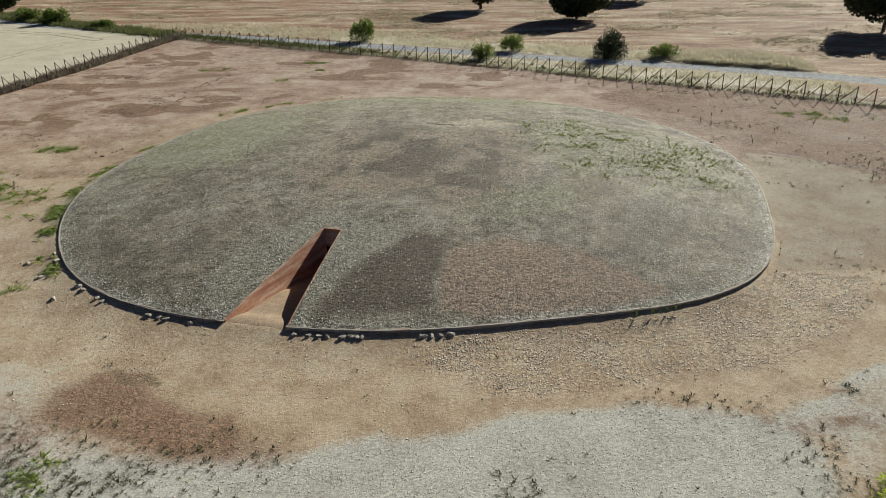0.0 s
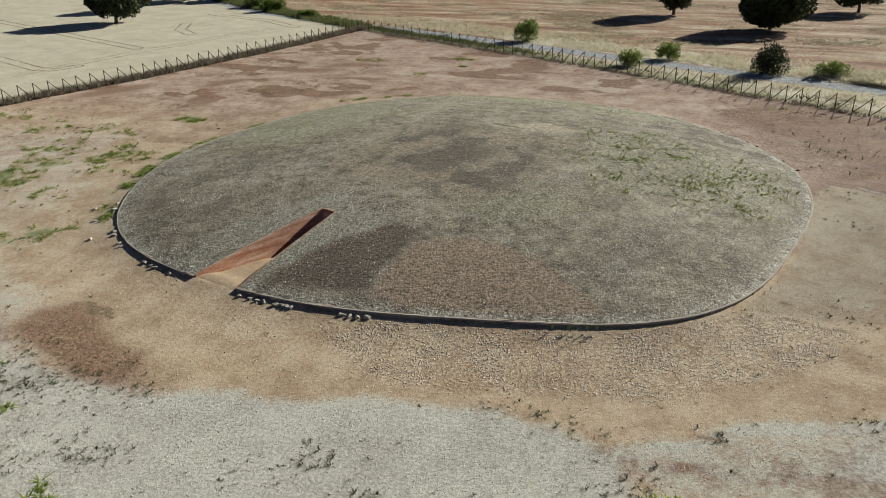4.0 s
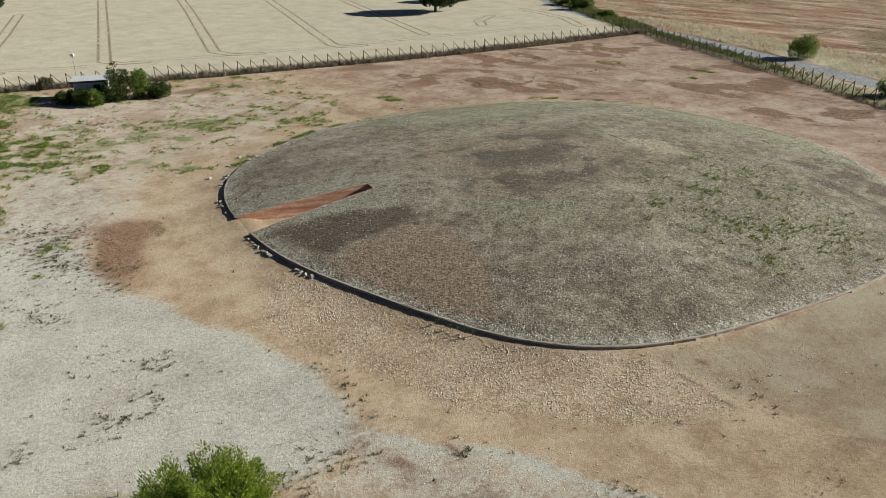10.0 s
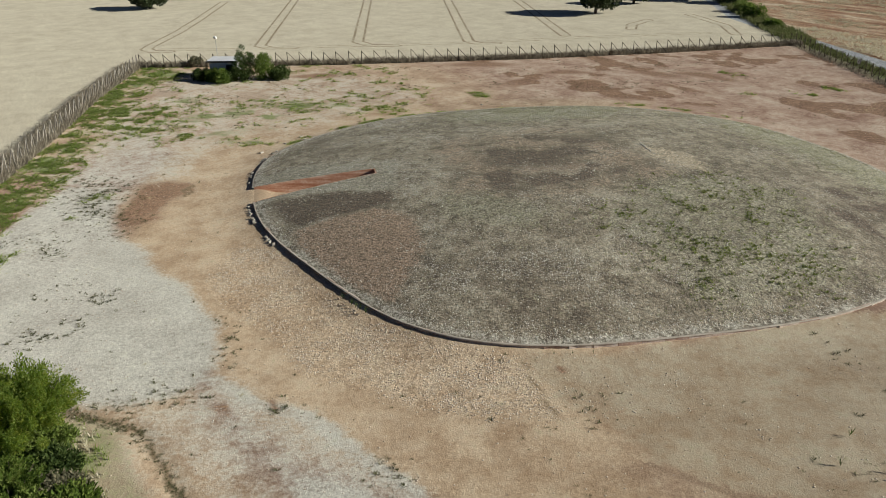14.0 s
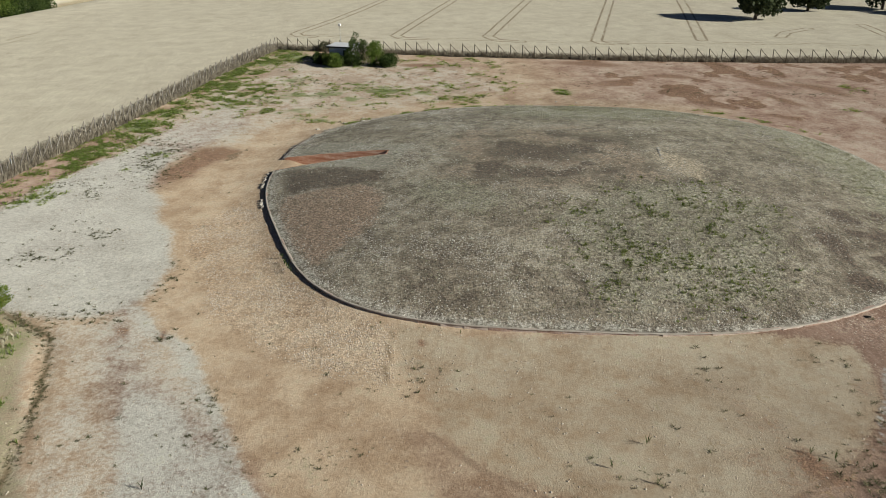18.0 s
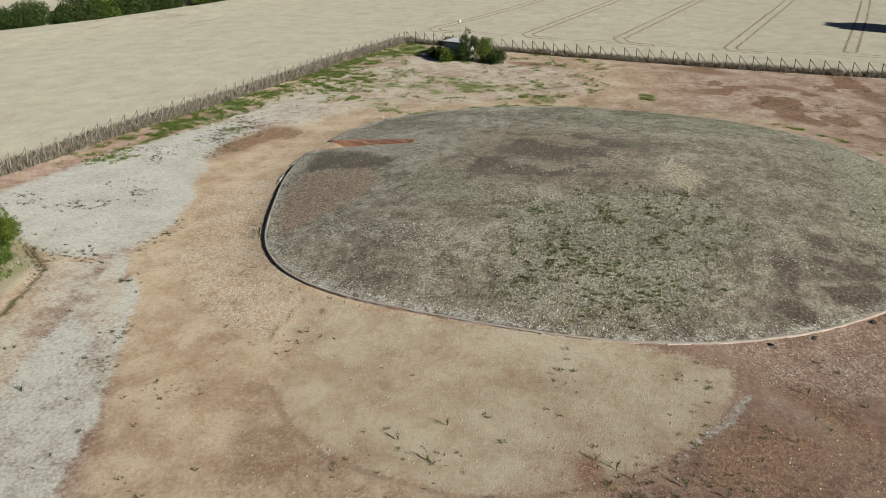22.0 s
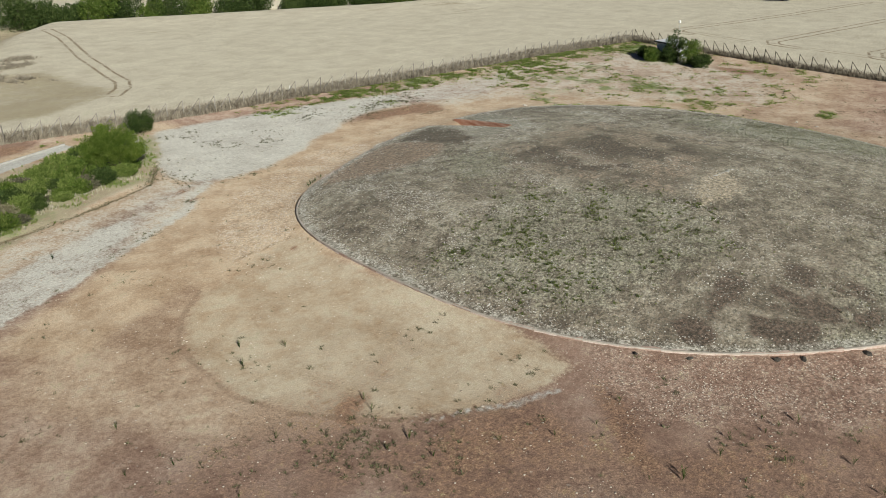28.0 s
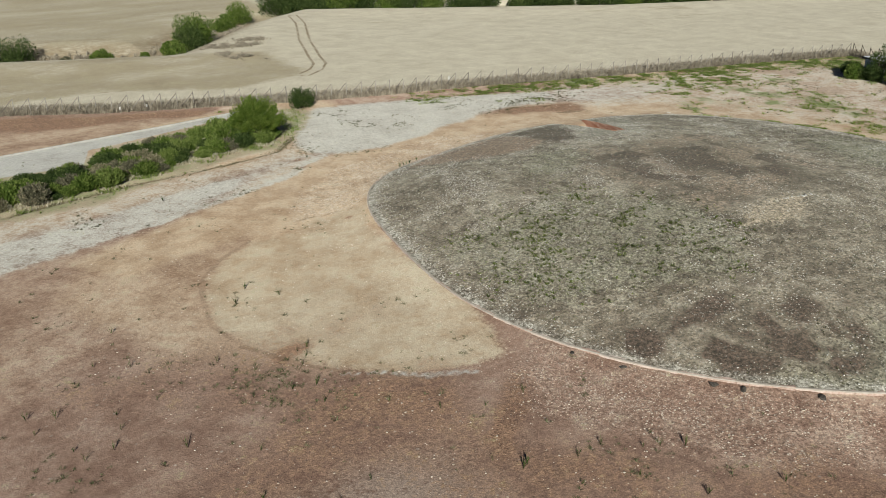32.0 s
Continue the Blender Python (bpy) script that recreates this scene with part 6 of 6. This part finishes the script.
WHEAT = [tuft_template(5, 0.30, 0.40, 0.09, 60 + k, 0.5) for k in range(5)]
p = spots(42000, -170, 60, -62, 172, lambda x, y: wheat_w(x, y) * np.exp(np.minimum(area(x, y, YARD) + 12, 0) / 45.0), 7)
stuff("wheat", "pale ripe wheat standing in the fields", "crop", M_WHEAT, WHEAT, on_ground(p), 0.6 + 0.6 * rng.random(len(p)), -0.3, 7)

STRAW = [tuft_template(8, 0.55, 0.4, 0.05, 70 + k) for k in range(5)]
WISP = [tuft_template(10, 0.5, 0.6, 0.034, 75 + k) for k in range(5)]


def verge_w(x, y):
    w = smooth(1.5 - np.abs(line_dist(x, y, FENCE_WEST) - 0.2), 0, 1.0) * 0.8
    w = np.maximum(w, smooth(3.0 - line_dist(x, y, FENCE_SOUTH), 0, 1.6) * 1.0)
    return np.clip(w, 0, 1) * (area(x, y, YARD) < 0.5) * (0.45 + 0.55 * smooth(fbm(x, y, 3.0), -0.15, 0.15))


p = spots(30000, -88, 78, -34, 150, verge_w, 8)
FINE = [tuft_template(9, 0.62, 0.34, 0.022, 95 + k) for k in range(5)]
stuff("fence_brush", "brown dry thicket at the foot of the fence", "dry grass", M_BRUSH, FINE, on_ground(p), 0.65 + 1.3 * rng.random(len(p)), 0, 8)


def lane_w(x, y):
    rd = line_dist(x, y, ROAD)
    north = (y - 147) + (x + 47.5) * 0.645 > 0
    yd = area(x, y, YARD)
    w = np.maximum(smooth(8.5 - np.abs(rd - 7.5), 0, 5) * north * (0.35 + 0.65 * smooth(blob(x, y, 45, 123, 15, 9, -28), 0, 0.4)) * (x < 54), 0.3 * (yd > -3.0)) * (rd > 2.9) * (yd < -0.1)
    return w * (0.25 + 0.75 * smooth(fbm(x, y, 4.0), -0.12, 0.15)) * (y > 50)


p = spots(13000, -60, 100, 60, 165, lane_w, 9)
near = area(p[:, 0], p[:, 1], YARD) > -5.5
q, p = p[near], p[~near]
stuff("verge_grass", "low half-dry grass between fence and lane", "dry grass", M_VERGE, WISP, on_ground(q), 0.2 + 0.3 * rng.random(len(q)), 0, 19)
tall = smooth(blob(p[:, 0], p[:, 1], 45, 123, 13, 8, -28), 0, 0.5)
stuff("lane_grass", "tall pale dry grass along the lane", "dry grass", M_STRAW, WISP, on_ground(p), (0.5 + 0.6 * rng.random(len(p))) * (1 + 0.9 * tall), 0, 9)
p = spots(13000, -90, 110, 100, 240, lambda x, y: ((y - 147) + (x + 47.5) * 0.645 > 0) * (line_dist(x, y, ROAD) > 13) * (area(x, y, YARD) < -5) * smooth(fbm(x * 0.45 + y * 0.2, y * 1.1 - x * 0.2, 6.0), -0.02, 0.22), 16)
stuff("stubble", "straw stubble left in rows on the reddish field", "dry grass", M_STRAW, LOW, on_ground(p), 1.0 + 1.8 * rng.random(len(p)), 0, 16)
p = spots(3500, -140, 30, 140, 215, lambda x, y: smooth(3.5 - line_dist(x, y, [(-50, 150.5), (-79, 167.5), (-140, 206.0)]), 0, 1.5), 10)
stuff("hedge_grass", "olive rank grass along the field boundary", "grass", M_RANK, STRAW, on_ground(p), 0.8 + 1.0 * rng.random(len(p)), 0, 10)
p = spots(5200, 8, 70, 10, 40, lambda x, y: smooth(area(x, y, BED), -1.0, 0.6) * smooth(fbm(x, y, 2.0), -0.15, 0.1), 11)
stuff("bed_grass", "mixed dry grass between the planted shrubs", "grass", M_STRAW, STRAW, on_ground(p), 0.3 + 0.5 * rng.random(len(p)), 0, 11)
p = spots(6500, 8, 70, 10, 40, lambda x, y: smooth(area(x, y, BED), -2.2, 0.8) * smooth(fbm(x + 8, y, 2.0), -0.1, 0.15), 13)
stuff("bed_weeds", "green weeds between the planted shrubs", "weeds", M_GRASS, STRAW, on_ground(p), 0.2 + 0.45 * rng.random(len(p)), 0, 13)
p = spots(5200, -50, 112, 55, 150, lambda x, y: smooth(1.3 - line_dist(x, y, FENCE_NORTH), 0, 0.9) * (0.4 + 0.6 * smooth(fbm(x, y, 3.0), -0.1, 0.15)), 14)
stuff("lane_brush", "dark dry grass at the foot of the lane fence", "dry grass", M_BRUSH, STRAW, on_ground(p), 0.3 + 0.5 * rng.random(len(p)), 0, 14)
p = spots(850, 14, 50, 20, 34, lambda x, y: (0.45 + 0.55 * smooth(fbm(x, y, 2.0), 0, 0.15)) * smooth(0.55 - line_dist(x, y, [(15.5, 24.0), (20.1, 28.3), (26.4, 29.6), (37.4, 30.2), (47.7, 32.3)]), 0, 0.4), 15)
stuff("ditch_weeds", "dark twiggy weeds in the shallow ditch", "weeds", M_SPRIG, SPRIG, on_ground(p), 0.22 + 0.5 * rng.random(len(p)), 0, 15)

p = spots(1700, -24, 12, -58, -16, lambda x, y: np.clip(smooth(blob(x, y, -7, -41, 9, 6, 30), 0, 0.6) + smooth(blob(x, y, -2, -27, 3, 7, 20), 0, 0.6) + 0.5 * smooth(blob(x, y, 3, -14, 5, 2, 0), 0, 0.6), 0, 1) * smooth(fbm(x, y, 2.5), -0.08, 0.15), 21)
stuff("gully_scrub", "brown dry scrub at the edge of the gully", "scrub", M_BRUSH, WISP, on_ground(p), 0.35 + 0.7 * rng.random(len(p)), 0, 21)
p = spots(3200, -30, 62, -84, -36, lambda x, y: smooth(5.0 - line_dist(x, y, GULLY[:4]), 0, 3.0) * (0.15 + 0.85 * smooth(fbm(x, y, 5.0), -0.1, 0.15)), 22)
stuff("gully_brush", "brown dry brush lining the gully", "scrub", M_BRUSH, STRAW, on_ground(p), 0.6 + 1.1 * rng.random(len(p)), 0, 22)
p = spots(1500, -50, 60, 84, 152, lambda x, y: smooth(1.8 - np.abs(line_dist(x, y, FENCE_NORTH) - 3.0), 0, 1.2) * (area(x, y, YARD) < 0) * (0.04 + 0.96 * smooth(-x, 0, 35)) * (0.3 + 0.7 * smooth(fbm(x, y, 3.0), -0.1, 0.15)), 23)
stuff("lane_weeds", "olive weeds between the fence and the lane", "weeds", M_RANK, WEED, on_ground(p), 0.9 + 1.1 * rng.random(len(p)), 0, 23)
